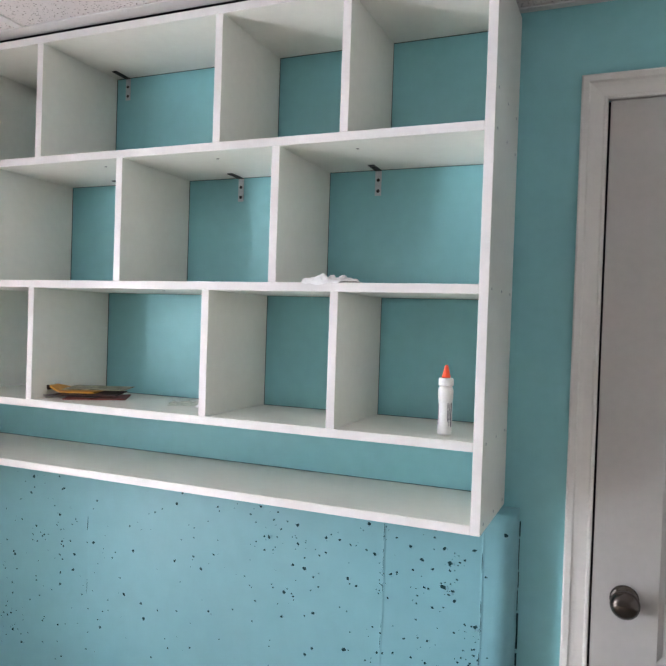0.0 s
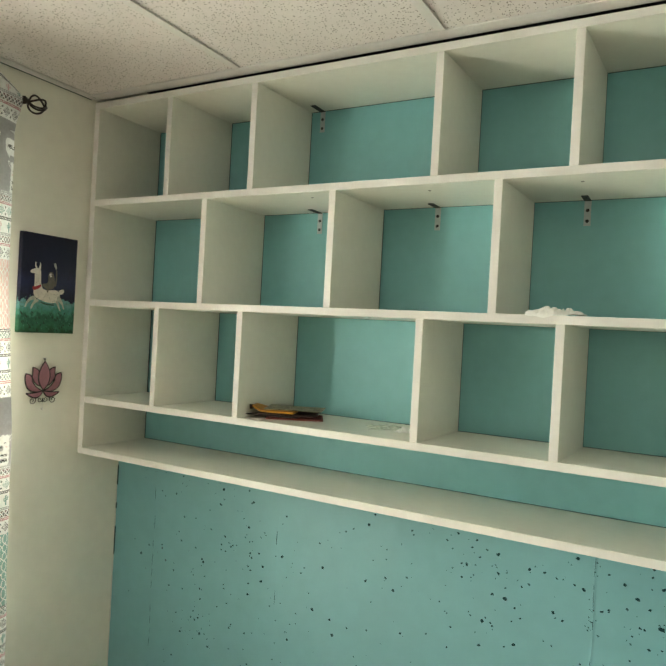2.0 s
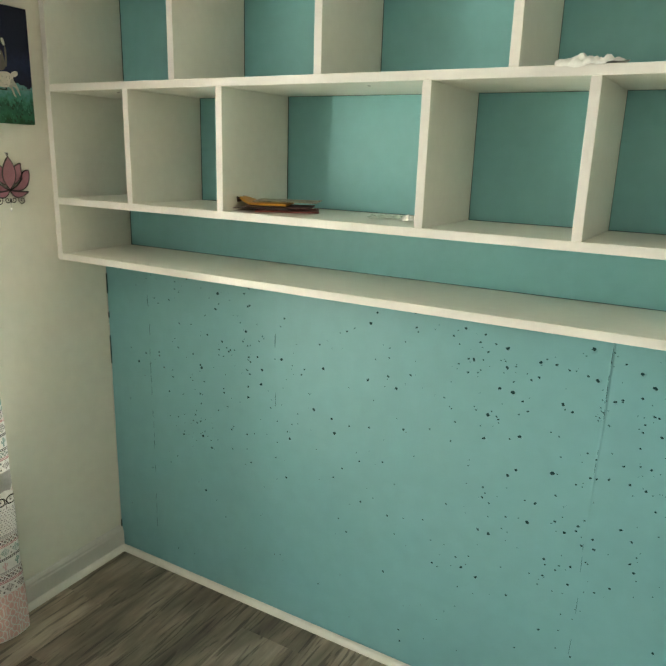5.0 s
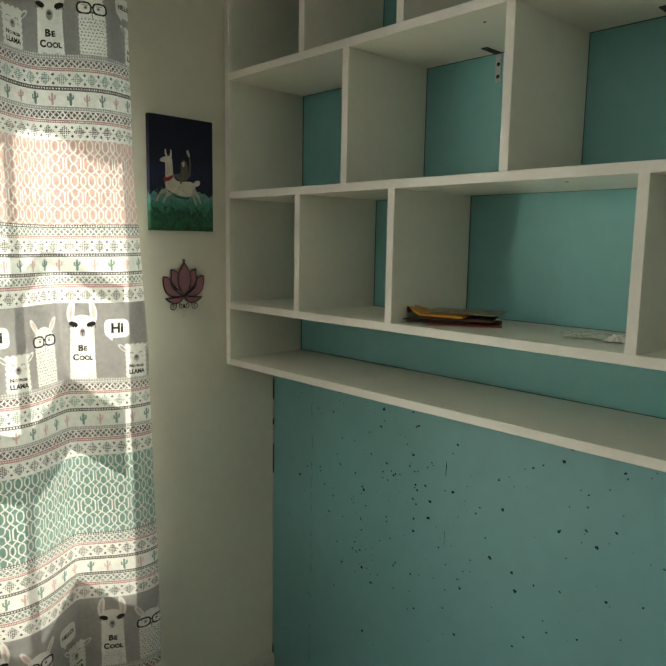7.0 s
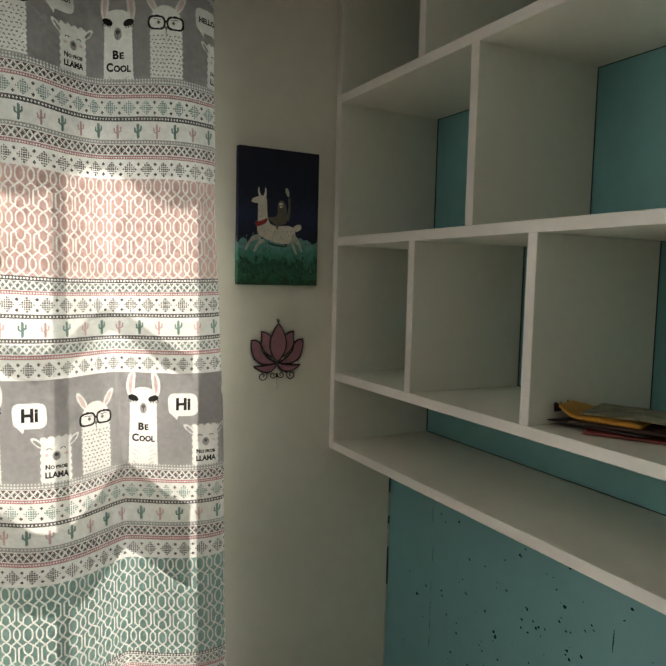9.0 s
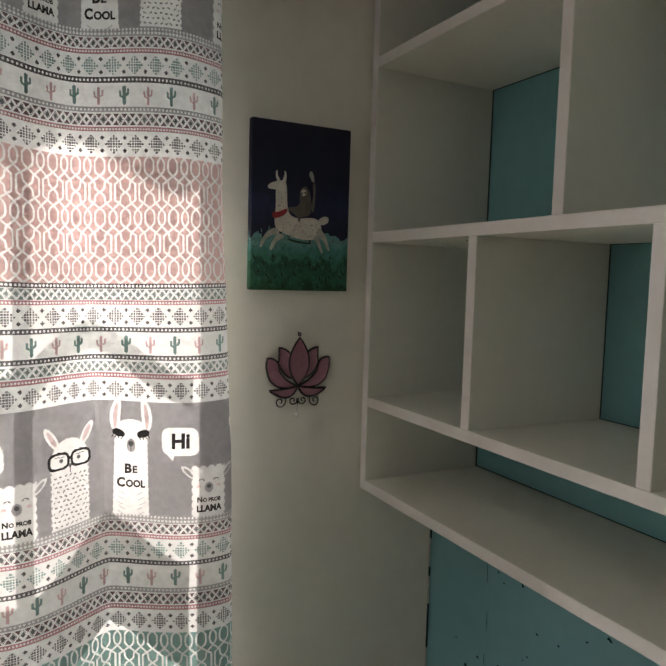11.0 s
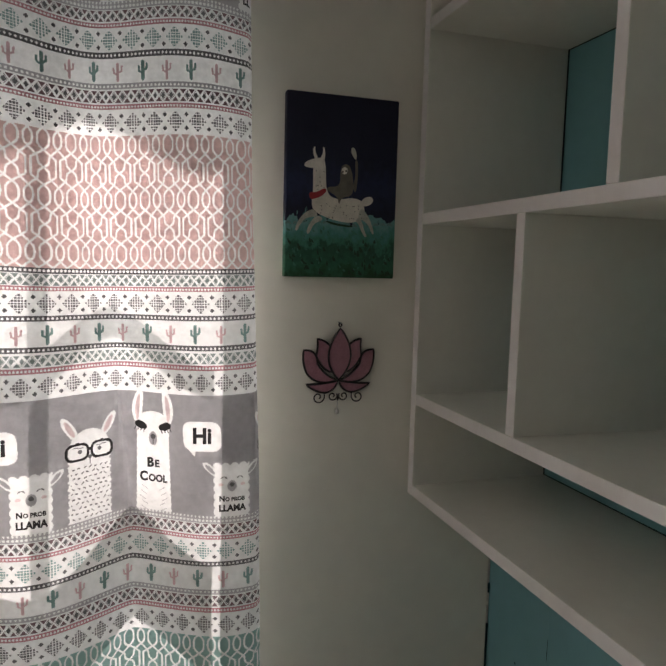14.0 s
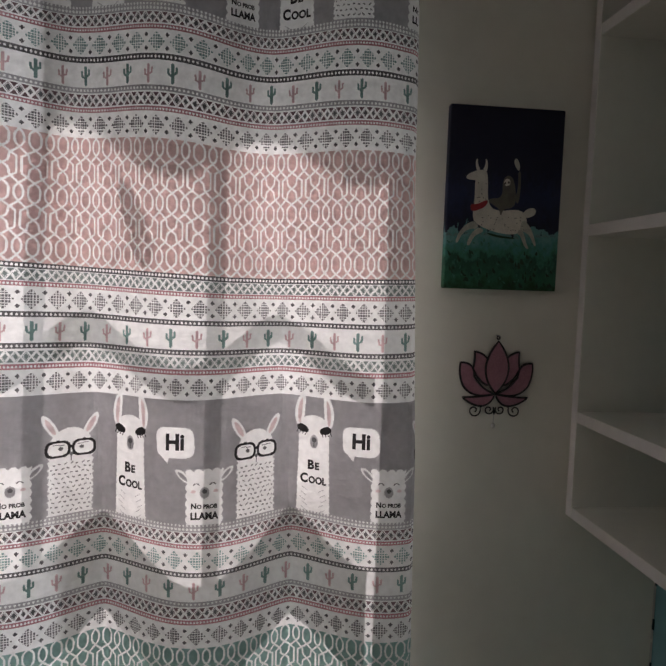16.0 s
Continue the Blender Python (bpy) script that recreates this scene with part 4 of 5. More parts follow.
ROWS_Z = [("band", 2.250, 2.125, 1, 0), ("llama", 2.125, 1.921, 1, 0), ("band", 1.921, 1.733, 1, 0), ("trellis", 1.733, 1.537, ROSE, 0), ("band", 1.537, 1.347, 0, 0),
          ("llama", 1.347, 1.151, 0, 0), ("band", 1.151, 0.955, 1, 0), ("trellis", 0.955, 0.748, SEA, 0), ("band", 0.748, 0.563, 0, 0), ("llama", 0.563, 0.362, 1, 0),
          ("band", 0.362, 0.172, 1, 0), ("trellis", 0.172, 0.022, ROSE, 0)]
DU, DV, RUN = 0.00085, 0.00115, 8
pv, pq, pm, count = [], [], [], 0
for what, z1, z0, opt, _ in ROWS_Z:
    rows_n = max(1, round((z1 - z0) / DV))
    ve = np.linspace(z1, z0, rows_n + 1)
    ue = np.arange(0, _us[-1], DU)
    U2, V2 = np.meshgrid((ue[:-1] + ue[1:]) / 2, (ve[:-1] + ve[1:]) / 2)
    if what == "llama":
        ink = tall_shapes(U2, V2, z0, opt)
        ink[(V2 < z0 + 0.004) & (near(U2, 0, 0.006) ** 2 + (V2 - z0 - 0.002) ** 2 < 0.0016 ** 2)] = 0
    elif what == "band":
        ink = banding(U2, V2, z1 if z1 < 2.2 else 2.313, z0, opt)
    else:
        ink = trellis(U2, V2, z1, opt)
    # neighbouring points of one ink in a row become one strip
    cut = np.ones(ink.shape, bool)
    cut[:, 1:] = (ink[:, 1:] != ink[:, :-1]) | ((np.arange(1, ink.shape[1]) % RUN) == 0)[None, :]
    r, c = np.nonzero(cut)
    last = np.r_[r[1:] != r[:-1], True]
    stop = np.where(last, ink.shape[1], np.r_[c[1:], 0])
    keep = (ink[r, c] > 0) & (ue[c] > U_HEM)
    r, c, stop = r[keep], c[keep], stop[keep]
    a0, a1, b0, b1 = ue[c], ue[stop], ve[r], ve[r + 1]
    corner = np.stack([cloth_at(a0, b0, 0.0009), cloth_at(a0, b1, 0.0009), cloth_at(a1, b1, 0.0009), cloth_at(a1, b0, 0.0009)], 1)
    pv.append(corner.reshape(-1, 3))
    pq.append(np.arange(len(r) * 4).reshape(-1, 4) + count)
    pm.append(ink[r, c] - 1)
    count += len(r) * 4
printed = new("print", array_mesh("print", np.concatenate(pv) - np.array(BASE["curtain"]), np.concatenate(pq), INKS, np.concatenate(pm)))
printed.parent = curtain
tagged(printed, "printed bands in grey, rose and green ink", kind="stuff")


def letters(body, size, squeeze=1.0):
    """Flat letter faces of a word, centred, as points and triangles."""
    cu = bpy.data.curves.new("word", "FONT")
    cu.body, cu.size, cu.align_x, cu.align_y, cu.resolution_u = body, size, "CENTER", "CENTER", 3
    cu.offset = size * (0.040 if body == "Hi" else 0.045)
    tmp = bpy.data.objects.new("word", cu)
    scene.collection.objects.link(tmp)
    me = bpy.data.meshes.new_from_object(tmp.evaluated_get(bpy.context.evaluated_depsgraph_get()))
    me.calc_loop_triangles()
    pts = np.array([v.co[:2] for v in me.vertices]) * (squeeze, 1)
    tris = [tuple(t.vertices) for t in me.loop_triangles]
    bpy.data.objects.remove(tmp)
    bpy.data.curves.remove(cu)
    bpy.data.meshes.remove(me)
    return pts, tris


words = {w: letters(w, s, q) for w, s, q in (("BE", 0.0225, 1), ("COOL", 0.0225, 0.92), ("Hi", 0.034, 0.95), ("HELLO!", 0.0145, 0.95), ("No Prob", 0.0118, 0.95), ("LLAMA", 0.0150, 0.9))}


def small_caps(first, rest, size, squeeze):
    """A capital with smaller capitals after it."""
    (pa, ta), (pb, tb) = letters(first, size, squeeze), letters(rest, size * 0.76, squeeze)
    pa[:, 1] -= pa[:, 1].min()
    pb[:, 1] -= pb[:, 1].min()
    pb[:, 0] += pa[:, 0].max() - pb[:, 0].min() + 0.06 * size
    pts = np.concatenate([pa, pb])
    pts -= (pts.max(0) + pts.min(0)) / 2
    return pts, ta + [tuple(i + len(pa) for i in t) for t in tb]


words["BE"] = small_caps("B", "E", 0.0215, 1)
words["COOL"] = small_caps("C", "OOL", 0.0215, 0.92)
words["No Prob"] = small_caps("N", "O PROB", 0.0118, 0.95)


def write(word, u0, z0, slope=0.0):
    pts, tris = words[word]
    inside = (u0 + pts[:, 0] > U_HEM + 0.003) & (u0 + pts[:, 0] < _us[-1] - 0.003)
    tris = [t for t in tris if inside[list(t)].all()]
    if not tris:
        return
    bm = bmesh.new()
    place = cloth_at(u0 + pts[:, 0], z0 + pts[:, 1] + slope * pts[:, 0], 0.0021)
    vs = {i: bm.verts.new(place[i]) for i in sorted({i for t in tris for i in t})}
    for t in tris:
        if len(set(t)) == 3:
            bm.faces.new([vs[i] for i in t])
    part("lettering", bm, INKS[4], curtain, "black printed word")


for base, order in ((1.921, 1), (1.151, 0), (0.362, 1)):
    where = {"cool": 0.335, "bubble": 0.590, "prob": 0.733} if order == 0 else {"bubble": 0.30, "prob": 0.385, "cool": 0.69}
    at = U_REF if order == 0 else float(u_of(0.967 if base > 1 else 1.045))
    drop = COOL_DROP if order and base > 1 else 0.0
    for k in range(-4, 3):
        write("BE", at + (k + where["cool"]) * P_U, base - drop + 0.083, 0.05)
        write("COOL", at + (k + where["cool"]) * P_U, base - drop + 0.059)
        write("Hi" if order == 0 else "HELLO!", at + (k + where["bubble"]) * P_U, base + 0.131, 0.03)
        write("No Prob", at + (k + where["prob"]) * P_U, base + 0.033)
        write("LLAMA", at + (k + where["prob"]) * P_U, base + 0.017)

# curtain rod with a wire cage finial
rod = thing("curtain_rod", (ROD_X, 0.5, ROD_Z), "dark bronze curtain rod with a wire cage finial", "curtain rod")
part("rod", tube(bmesh.new(), [(ROD_X, -1.35, ROD_Z), (ROD_X, 0.2, ROD_Z), (ROD_X, 1.068, ROD_Z)], 0.0085, 14), M_bronze, rod, smooth=True)
finial = part("finial", lathe(bmesh.new(), (ROD_X, 1.062, ROD_Z), [(0, 0.0095), (0.006, 0.0125), (0.012, 0.0095), (0.016, 0.007), (0.020, 0.009), (0.024, 0.005)], "y", 16), M_bronze, rod, smooth=True)
bm = bmesh.new()
for k in range(5):
    a = math.pi * k / 5 * 2
    pts = []
    for i in range(13):
        t = math.pi * i / 12
        tw = a + 0.9 * (i / 12)
        rr = 0.026 * math.sin(t)
        pts.append((ROD_X + rr * math.cos(tw), 1.110 - 0.026 * math.cos(t), ROD_Z + rr * math.sin(tw)))
    tube(bm, pts, 0.0029, 6)
part("cage", bm, M_bronze, finial, smooth=True)
part("tip", lathe(bmesh.new(), (ROD_X, 1.134, ROD_Z), [(0, 0.004), (0.004, 0.006), (0.009, 0.004), (0.011, 0.001)], "y", 12), M_bronze, finial, smooth=True)
bm = tube(bmesh.new(), [(WEST + 0.001, 1.045, ROD_Z - 0.02), (WEST + 0.03, 1.045, ROD_Z - 0.02), (ROD_X - 0.004, 1.045, ROD_Z - 0.012)], 0.005, 8)
part("bracket", bm, M_bronze, rod, smooth=True)

# ---- canvas painting on the west wall ----
PX, PY0, PY1, PZ0, PZ1 = -2.122, 1.1365, 1.3365, 1.529, 1.836


def painting_material():
    m = mat("painted_canvas", (1, 1, 1), 0.75, 0.0, 30, 0.25, 700)
    nt = m.node_tree
    b = nt.nodes["Principled BSDF"]
    tc, sep, n, n2 = nt.nodes.new("ShaderNodeTexCoord"), nt.nodes.new("ShaderNodeSeparateXYZ"), nt.nodes.new("ShaderNodeTexNoise"), nt.nodes.new("ShaderNodeTexNoise")
    n.inputs["Scale"].default_value, n.inputs["Detail"].default_value = 16, 4
    n2.inputs["Scale"].default_value, n2.inputs["Detail"].default_value = 90, 3
    mp = nt.nodes.new("ShaderNodeMapping")
    mp.inputs["Scale"].default_value = (1, 1.1, 0.8)
    nt.links.new(tc.outputs["Object"], sep.inputs[0])
    nt.links.new(tc.outputs["Object"], n.inputs["Vector"])
    nt.links.new(tc.outputs["Object"], mp.inputs[0])
    nt.links.new(mp.outputs[0], n2.inputs["Vector"])
    mad = nt.nodes.new("ShaderNodeMath")
    mad.operation = "MULTIPLY_ADD"
    mad.inputs[1].default_value = 0.035
    nt.links.new(n.outputs[0], mad.inputs[0])
    nt.links.new(sep.outputs["Z"], mad.inputs[2])
    mad2 = nt.nodes.new("ShaderNodeMath")
    mad2.operation = "MULTIPLY_ADD"
    mad2.inputs[1].default_value = 0.075
    nt.links.new(n2.outputs[0], mad2.inputs[0])
    nt.links.new(mad.outputs[0], mad2.inputs[2])
    rng_ = nt.nodes.new("ShaderNodeMapRange")
    rng_.inputs["From Min"].default_value, rng_.inputs["From Max"].default_value = 0.055, 0.362
    nt.links.new(mad2.outputs[0], rng_.inputs[0])
    ramp = nt.nodes.new("ShaderNodeValToRGB")
    e = ramp.color_ramp.elements
    e[0].position, e[0].color = 0.0, (0.012, 0.07, 0.025, 1)
    e[1].position, e[1].color = 1.0, (0.003, 0.004, 0.022, 1)
    for p, c in ((0.08, (0.03, 0.15, 0.085, 1)), (0.16, (0.016, 0.09, 0.055, 1)), (0.20, (0.05, 0.22, 0.15, 1)), (0.25, (0.07, 0.27, 0.24, 1)), (0.33, (0.16, 0.36, 0.36, 1)), (0.335, (0.006, 0.008, 0.026, 1)), (0.50, (0.014, 0.022, 0.070, 1)), (0.66, (0.007, 0.010, 0.034, 1))):
        el = e.new(p)
        el.color = c
    nt.links.new(rng_.outputs[0], ramp.inputs[0])
    nt.links.new(ramp.outputs[0], b.inputs["Base Color"])
    return m


picture = thing("painting", (WEST, (PY0 + PY1) / 2, PZ0), "small unframed canvas painting, night sky over green grass", "painting")
part("canvas", cuboid(WEST + 0.001, PX, PY0, PY1, PZ0, PZ1, bevel=0.002), painting_material(), picture)
M_cream = mat("cream_paint", (0.70, 0.66, 0.59), 0.6, 0.16, 60, 0.3, 400)
M_red = mat("red_paint", (0.34, 0.022, 0.028), 0.6, 0.1, 60)
M_brown = mat("grey_brown_paint", (0.13, 0.115, 0.095), 0.6, 0.25, 80, 0.3, 400)
M_haze = mat("pale_green_paint", (0.13, 0.26, 0.25), 0.6, 0.3, 90)
M_leg = mat("thin_cream_paint", (0.46, 0.46, 0.40), 0.6, 0.3, 90, 0.3, 400)
M_sprig = mat("sea_green_paint", (0.045, 0.19, 0.13), 0.6, 0.3, 90)
M_blade = mat("dark_green_paint", (0.008, 0.045, 0.02), 0.6, 0.2, 60)


def daub(name, outline, material, lift=0.0008, smooth_rounds=2):
    """A flat dab of paint on the canvas from a unit outline, rounded off."""
    pts = [Vector(p) for p in outline]
    for _ in range(smooth_rounds):
        pts = [q for a, b in zip(pts, pts[1:] + pts[:1]) for q in (a.lerp(b, 0.25), a.lerp(b, 0.75))]
    bm = bmesh.new()
    ring = [bm.verts.new((PX + lift, PY0 + p.x * (PY1 - PY0), PZ1 - p.y * (PZ1 - PZ0))) for p in pts]
    f = bm.faces.new(ring)
    ex = bmesh.ops.extrude_face_region(bm, geom=[f])
    bmesh.ops.translate(bm, verts=[v for v in ex["geom"] if isinstance(v, bmesh.types.BMVert)], vec=(-lift + 0.0002, 0, 0))
    bmesh.ops.triangulate(bm, faces=bm.faces)
    return part(name, bm, material, picture)


daub("painted_shape", [(.23, .38), (.31, .34), (.345, .37), (.35, .53), (.44, .57), (.62, .55), (.70, .58), (.71, .66), (.60, .695), (.44, .685), (.30, .655), (.22, .62), (.24, .50)], M_cream)
daub("painted_shape", [(.155, .385), (.18, .368), (.27, .345), (.33, .35), (.34, .40), (.22, .405), (.16, .40)], M_cream, 0.0011)
daub("painted_shape", [(.25, .355), (.232, .33), (.232, .295), (.248, .285), (.25, .32), (.275, .345)], M_cream, 0.0011, 1)
daub("painted_shape", [(.295, .345), (.318, .32), (.316, .285), (.332, .295), (.338, .33), (.33, .36)], M_cream, 0.0011, 1)
daub("painted_shape", [(.25, .62), (.16, .65), (.105, .70), (.085, .745), (.105, .75), (.135, .705), (.19, .672), (.29, .665)], M_leg, 0.0012)
daub("painted_shape", [(.28, .655), (.225, .69), (.185, .745), (.195, .765), (.215, .755), (.25, .705), (.34, .68)], M_leg, 0.0012)
daub("painted_shape", [(.67, .60), (.735, .645), (.765, .68), (.80, .745), (.785, .755), (.745, .70), (.70, .675), (.64, .67)], M_leg, 0.0012)
daub("painted_shape", [(.655, .655), (.69, .69), (.705, .73), (.735, .765), (.715, .77), (.68, .735), (.66, .70), (.62, .68)], M_leg, 0.0012)
daub("painted_shape", [(.66, .575), (.71, .545), (.765, .54), (.785, .56), (.765, .585), (.70, .60)], M_cream, 0.0012)
daub("painted_shape", [(.20, .535), (.26, .535), (.35, .505), (.352, .528), (.31, .556), (.215, .578)], M_red, 0.0015, 1)
daub("painted_shape", [(.475, .40), (.51, .368), (.56, .378), (.585, .43), (.60, .50), (.58, .545), (.49, .555), (.47, .60), (.455, .55), (.36, .52), (.36, .50), (.48, .495)], M_brown, 0.0016)
daub("painted_shape", [(.59, .50), (.615, .43), (.605, .345), (.63, .345), (.635, .44), (.62, .53)], M_brown, 0.0016)
daub("painted_shape", [(.565, .30), (.575, .275), (.595, .28), (.615, .305), (.618, .345), (.595, .335)], M_leg, 0.0018)
daub("painted_shape", [(.482, .402), (.507, .386), (.535, .392), (.543, .413), (.518, .430), (.490, .424)], M_cream, 0.0019)
daub("painted_fleck", [(.483, .412), (.502, .405), (.503, .417), (.488, .424)], M_brown, 0.0022, 1)
daub("painted_fleck", [(.515, .402), (.538, .404), (.536, .416), (.518, .414)], M_brown, 0.0022, 1)
daub("painted_shape", [(.36, .685), (.46, .70), (.60, .708), (.60, .718), (.45, .712), (.36, .695)], M_blade, 0.0014, 1)
rng = random.Random(5)
for k in range(40):
    a, b = (rng.uniform(0.30, 0.68), rng.uniform(0.585, 0.67)) if k < 28 else (rng.uniform(0.255, 0.35), rng.uniform(0.41, 0.52))
    daub("painted_fleck", [(a, b), (a + .012, b + .002), (a + .007, b + .008)], M_brown, 0.0016, 1)
for k in range(15):
    a, b = -0.005 + 0.0655 * k, 0.684 + rng.uniform(-0.006, 0.012)
    daub("painted_grass", [(a + .003, b + .022), (a + .012, b + .006), (a + .03, b), (a + .05, b + .008), (a + .066, b + .022), (a + .03, b + .016)], M_haze, 0.0006, 1)
for k in range(44):
    a, b = rng.uniform(0.03, 0.95), rng.uniform(0.80, 0.99)
    w, h = rng.uniform(0.015, 0.045), rng.uniform(0.018, 0.05)
    daub("painted_blade", [(a, min(b, 0.99)), (a + rng.uniform(-.02, .02), b - h), (a + w, min(b, 0.99))], M_blade, 0.0007, 1)
for k in range(60):
    a, b = rng.uniform(0.02, 0.95), rng.uniform(0.74, 0.97)
    w, h = rng.uniform(0.012, 0.03), rng.uniform(0.012, 0.035)
    daub("painted_blade", [(a, b), (a + rng.uniform(-.02, .02), b - h), (a + w, b - 0.3 * h)], M_sprig, 0.0006, 1)

# ---- lotus ornament ----
LX, LY, LZ = -2.131, 1.2412, 1.447
K = 0.000283


def lp(px, pz, off=0.0):
    return Vector((LX + off, LY + (px - 541) * K, LZ - (pz - 112) * K))


def bez(a, b, c, n=10):
    a, b, c = Vector(a), Vector(b), Vector(c)
    return [a * (1 - t) ** 2 + b * 2 * t * (1 - t) + c * t * t for t in (i / n for i in range(n + 1))]


lotus = thing("lotus_ornament", (WEST, LY, LZ - 0.16), "hanging lotus flower ornament of pink glass and dark wire", "ornament")
M_petal = mat("pink_stained_glass", (0.43, 0.20, 0.255), 0.2, 0.18, 40, 0.15, 90)
_b = M_petal.node_tree.nodes["Principled BSDF"]
_b.inputs["Transmission Weight"].default_value = 0.15
M_wire = mat("blackened_wire", (0.03, 0.022, 0.022), 0.45, 0.2, 50, metal=0.5)
petals = [bez((545, 138), (400, 320), (540, 462)) + bez((540, 462), (690, 320), (545, 138))[1:-1]]
for s in (1, -1):
    m = lambda x, s=s: 541 + s * (x - 541)
    petals.append(bez((m(398), 205), (m(455), 215), (m(480), 250)) + bez((m(480), 250), (m(470), 330), (m(495), 415))[1:] + bez((m(495), 415), (m(430), 395), (m(393), 310))[1:] + bez((m(393), 310), (m(405), 255), (m(398), 205))[1:-1])
    petals.append(bez((m(312), 275), (m(400), 270), (m(400), 360)) + bez((m(400), 360), (m(450), 440), (m(532), 465))[1:] + bez((m(532), 465), (m(400), 505), (m(335), 420))[1:] + bez((m(335), 420), (m(300), 350), (m(312), 275))[1:-1])
    petals.append(bez((m(332), 490), (m(430), 492), (m(538), 470)) + bez((m(538), 470), (m(505), 560), (m(420), 538))[1:] + bez((m(420), 538), (m(375), 525), (m(332), 490))[1:-1])
for i, outline in enumerate(petals):
    bm = bmesh.new()
    off = 0.0 if i else 0.0016
    front = [bm.verts.new(lp(p.x, p.y, off + 0.0010)) for p in outline]
    rear = [bm.verts.new(lp(p.x, p.y, off - 0.0010)) for p in outline]
    bm.faces.new(front)
    bm.faces.new(rear)
    for k in range(len(front)):
        bm.faces.new((front[k], front[(k + 1) % len(front)], rear[(k + 1) % len(front)], rear[k]))
    bmesh.ops.triangulate(bm, faces=[f for f in bm.faces if len(f.verts) > 4])
    petal = part("petal", bm, M_petal, lotus, "pink glass petal")
    part("rim", tube(bmesh.new(), [lp(p.x, p.y, off) for p in outline], 0.0021, 6, closed=True), M_wire, petal, smooth=True)
ring = [lp(545 + 9 * math.cos(a), 117 + 10 * math.sin(a)) for a in (2 * math.pi * i / 14 for i in range(14))]
part("hanging_ring", tube(bmesh.new(), ring, 0.0014, 6, closed=True), M_wire, lotus, smooth=True)
for s in (1, -1):
    for cx, cy, r0, tail in ((412, 572, 42, (480, 535)), (505, 566, 33, (541, 596))):
        pts = []
        for i in range(30):
            t = i / 29
            a = -0.5 + 2 * math.pi * 1.25 * t
            r = r0 * (1 - 0.78 * t)
            x = cx + r * math.cos(a)
            pts.append(lp(541 + s * (x - 541), cy + r * math.sin(a)))
        pts.insert(0, lp(541 + s * (tail[0] - 541), tail[1]))
        part("scroll", tube(bmesh.new(), pts, 0.0012, 6), M_wire, lotus, smooth=True)
part("nail", tube(bmesh.new(), [(WEST, LY + 0.001, LZ + 0.002), (LX + 0.004, LY + 0.001, LZ + 0.002)], 0.0013, 8), M_steel, lotus)
part("thread", tube(bmesh.new(), [lp(539, 590), lp(538, 628), lp(537, 655)], 0.0005, 5), M_steel, lotus)
M_bead = mat("clear_bead", (0.75, 0.73, 0.70), 0.1, 0.05)
part("bead", lathe(bmesh.new(), lp(537, 665), [(-0.005, 0.0006), (-0.003, 0.003), (0, 0.004), (0.003, 0.0028), (0.005, 0.0006)], "z", 10), M_bead, lotus, "small clear bead", smooth=True)

# ---- things on the shelves ----
# glue bottle
GX, GY, GZ = -0.3565, 1.446, ZC + T + 0.0005
M_plastic = mat("white_soft_plastic", (0.72, 0.71, 0.685), 0.35, 0.02, 20)
M_orange = mat("orange_plastic", (0.66, 0.065, 0.018), 0.35, 0.04, 30)
M_print = mat("dark_blue_print", (0.03, 0.035, 0.07), 0.5, 0.1)
glue = thing("glue_bottle", (GX, GY, GZ), "white plastic glue bottle with an orange twist cap", "bottle")
body = part("bottle", lathe(bmesh.new(), (GX, GY, GZ), [(0, 0.0115), (0.001, 0.0145), (0.004, 0.0153), (0.040, 0.0153), (0.072, 0.0148), (0.080, 0.0160), (0.092, 0.0166), (0.100, 0.0155), (0.106, 0.0120)], "z", 32), M_plastic, glue, smooth=True)
part("collar", lathe(bmesh.new(), (GX, GY, GZ + 0.1062), [(0, 0.0155), (0.001, 0.0162), (0.014, 0.0158), (0.0165, 0.0145)], "z", 32), M_plastic, glue, smooth=True)
part("cap", lathe(bmesh.new(), (GX, GY, GZ + 0.1230), [(0, 0.0092), (0.003, 0.0090), (0.014, 0.0066), (0.024, 0.0044), (0.0275, 0.0032), (0.0285, 0.001)], "z", 24), M_orange, glue, "orange cone cap", smooth=True)
bm = bmesh.new()
for a0, a1, z0, z1 in ((-0.52, -0.30, 0.018, 0.070), (-1.05, -0.95, 0.030, 0.055), (-1.05, -0.95, 0.058, 0.070), (-0.85, -0.80, 0.020, 0.068), (-0.74, -0.70, 0.035, 0.068), (-2.7, -2.45, 0.02, 0.068), (-0.64, -0.61, 0.03, 0.06)):
    ring = []
    for a in np.linspace(a0, a1, 4):
        ring.append([bm.verts.new((GX + 0.0155 * math.cos(a), GY + 0.0155 * math.sin(a), GZ + z)) for z in (z0, z1)])
    for p, q in zip(ring, ring[1:]):
        bm.faces.new((p[0], q[0], q[1], p[1]))
part("label_print", bm, M_print, body, "dark bars of small label print")

# stack of envelopes and papers
EX, EY, EZ = -1.392, 1.505, ZC + T + 0.0006
M_manila = mat("yellow_padded_paper", (0.58, 0.27, 0.03), 0.42, 0.16, 25, 0.5, 90)
M_kraft = mat("dark_brown_paper", (0.055, 0.026, 0.02), 0.6, 0.2, 25, 0.2, 120)
M_redpaper = mat("red_paper", (0.28, 0.06, 0.05), 0.5, 0.15, 25)
M_cover = mat("olive_printed_cover", (0.27, 0.245, 0.17), 0.4, 0.85, 34)
M_grey = mat("dark_grey_cover", (0.05, 0.04, 0.04), 0.45, 0.3, 40)


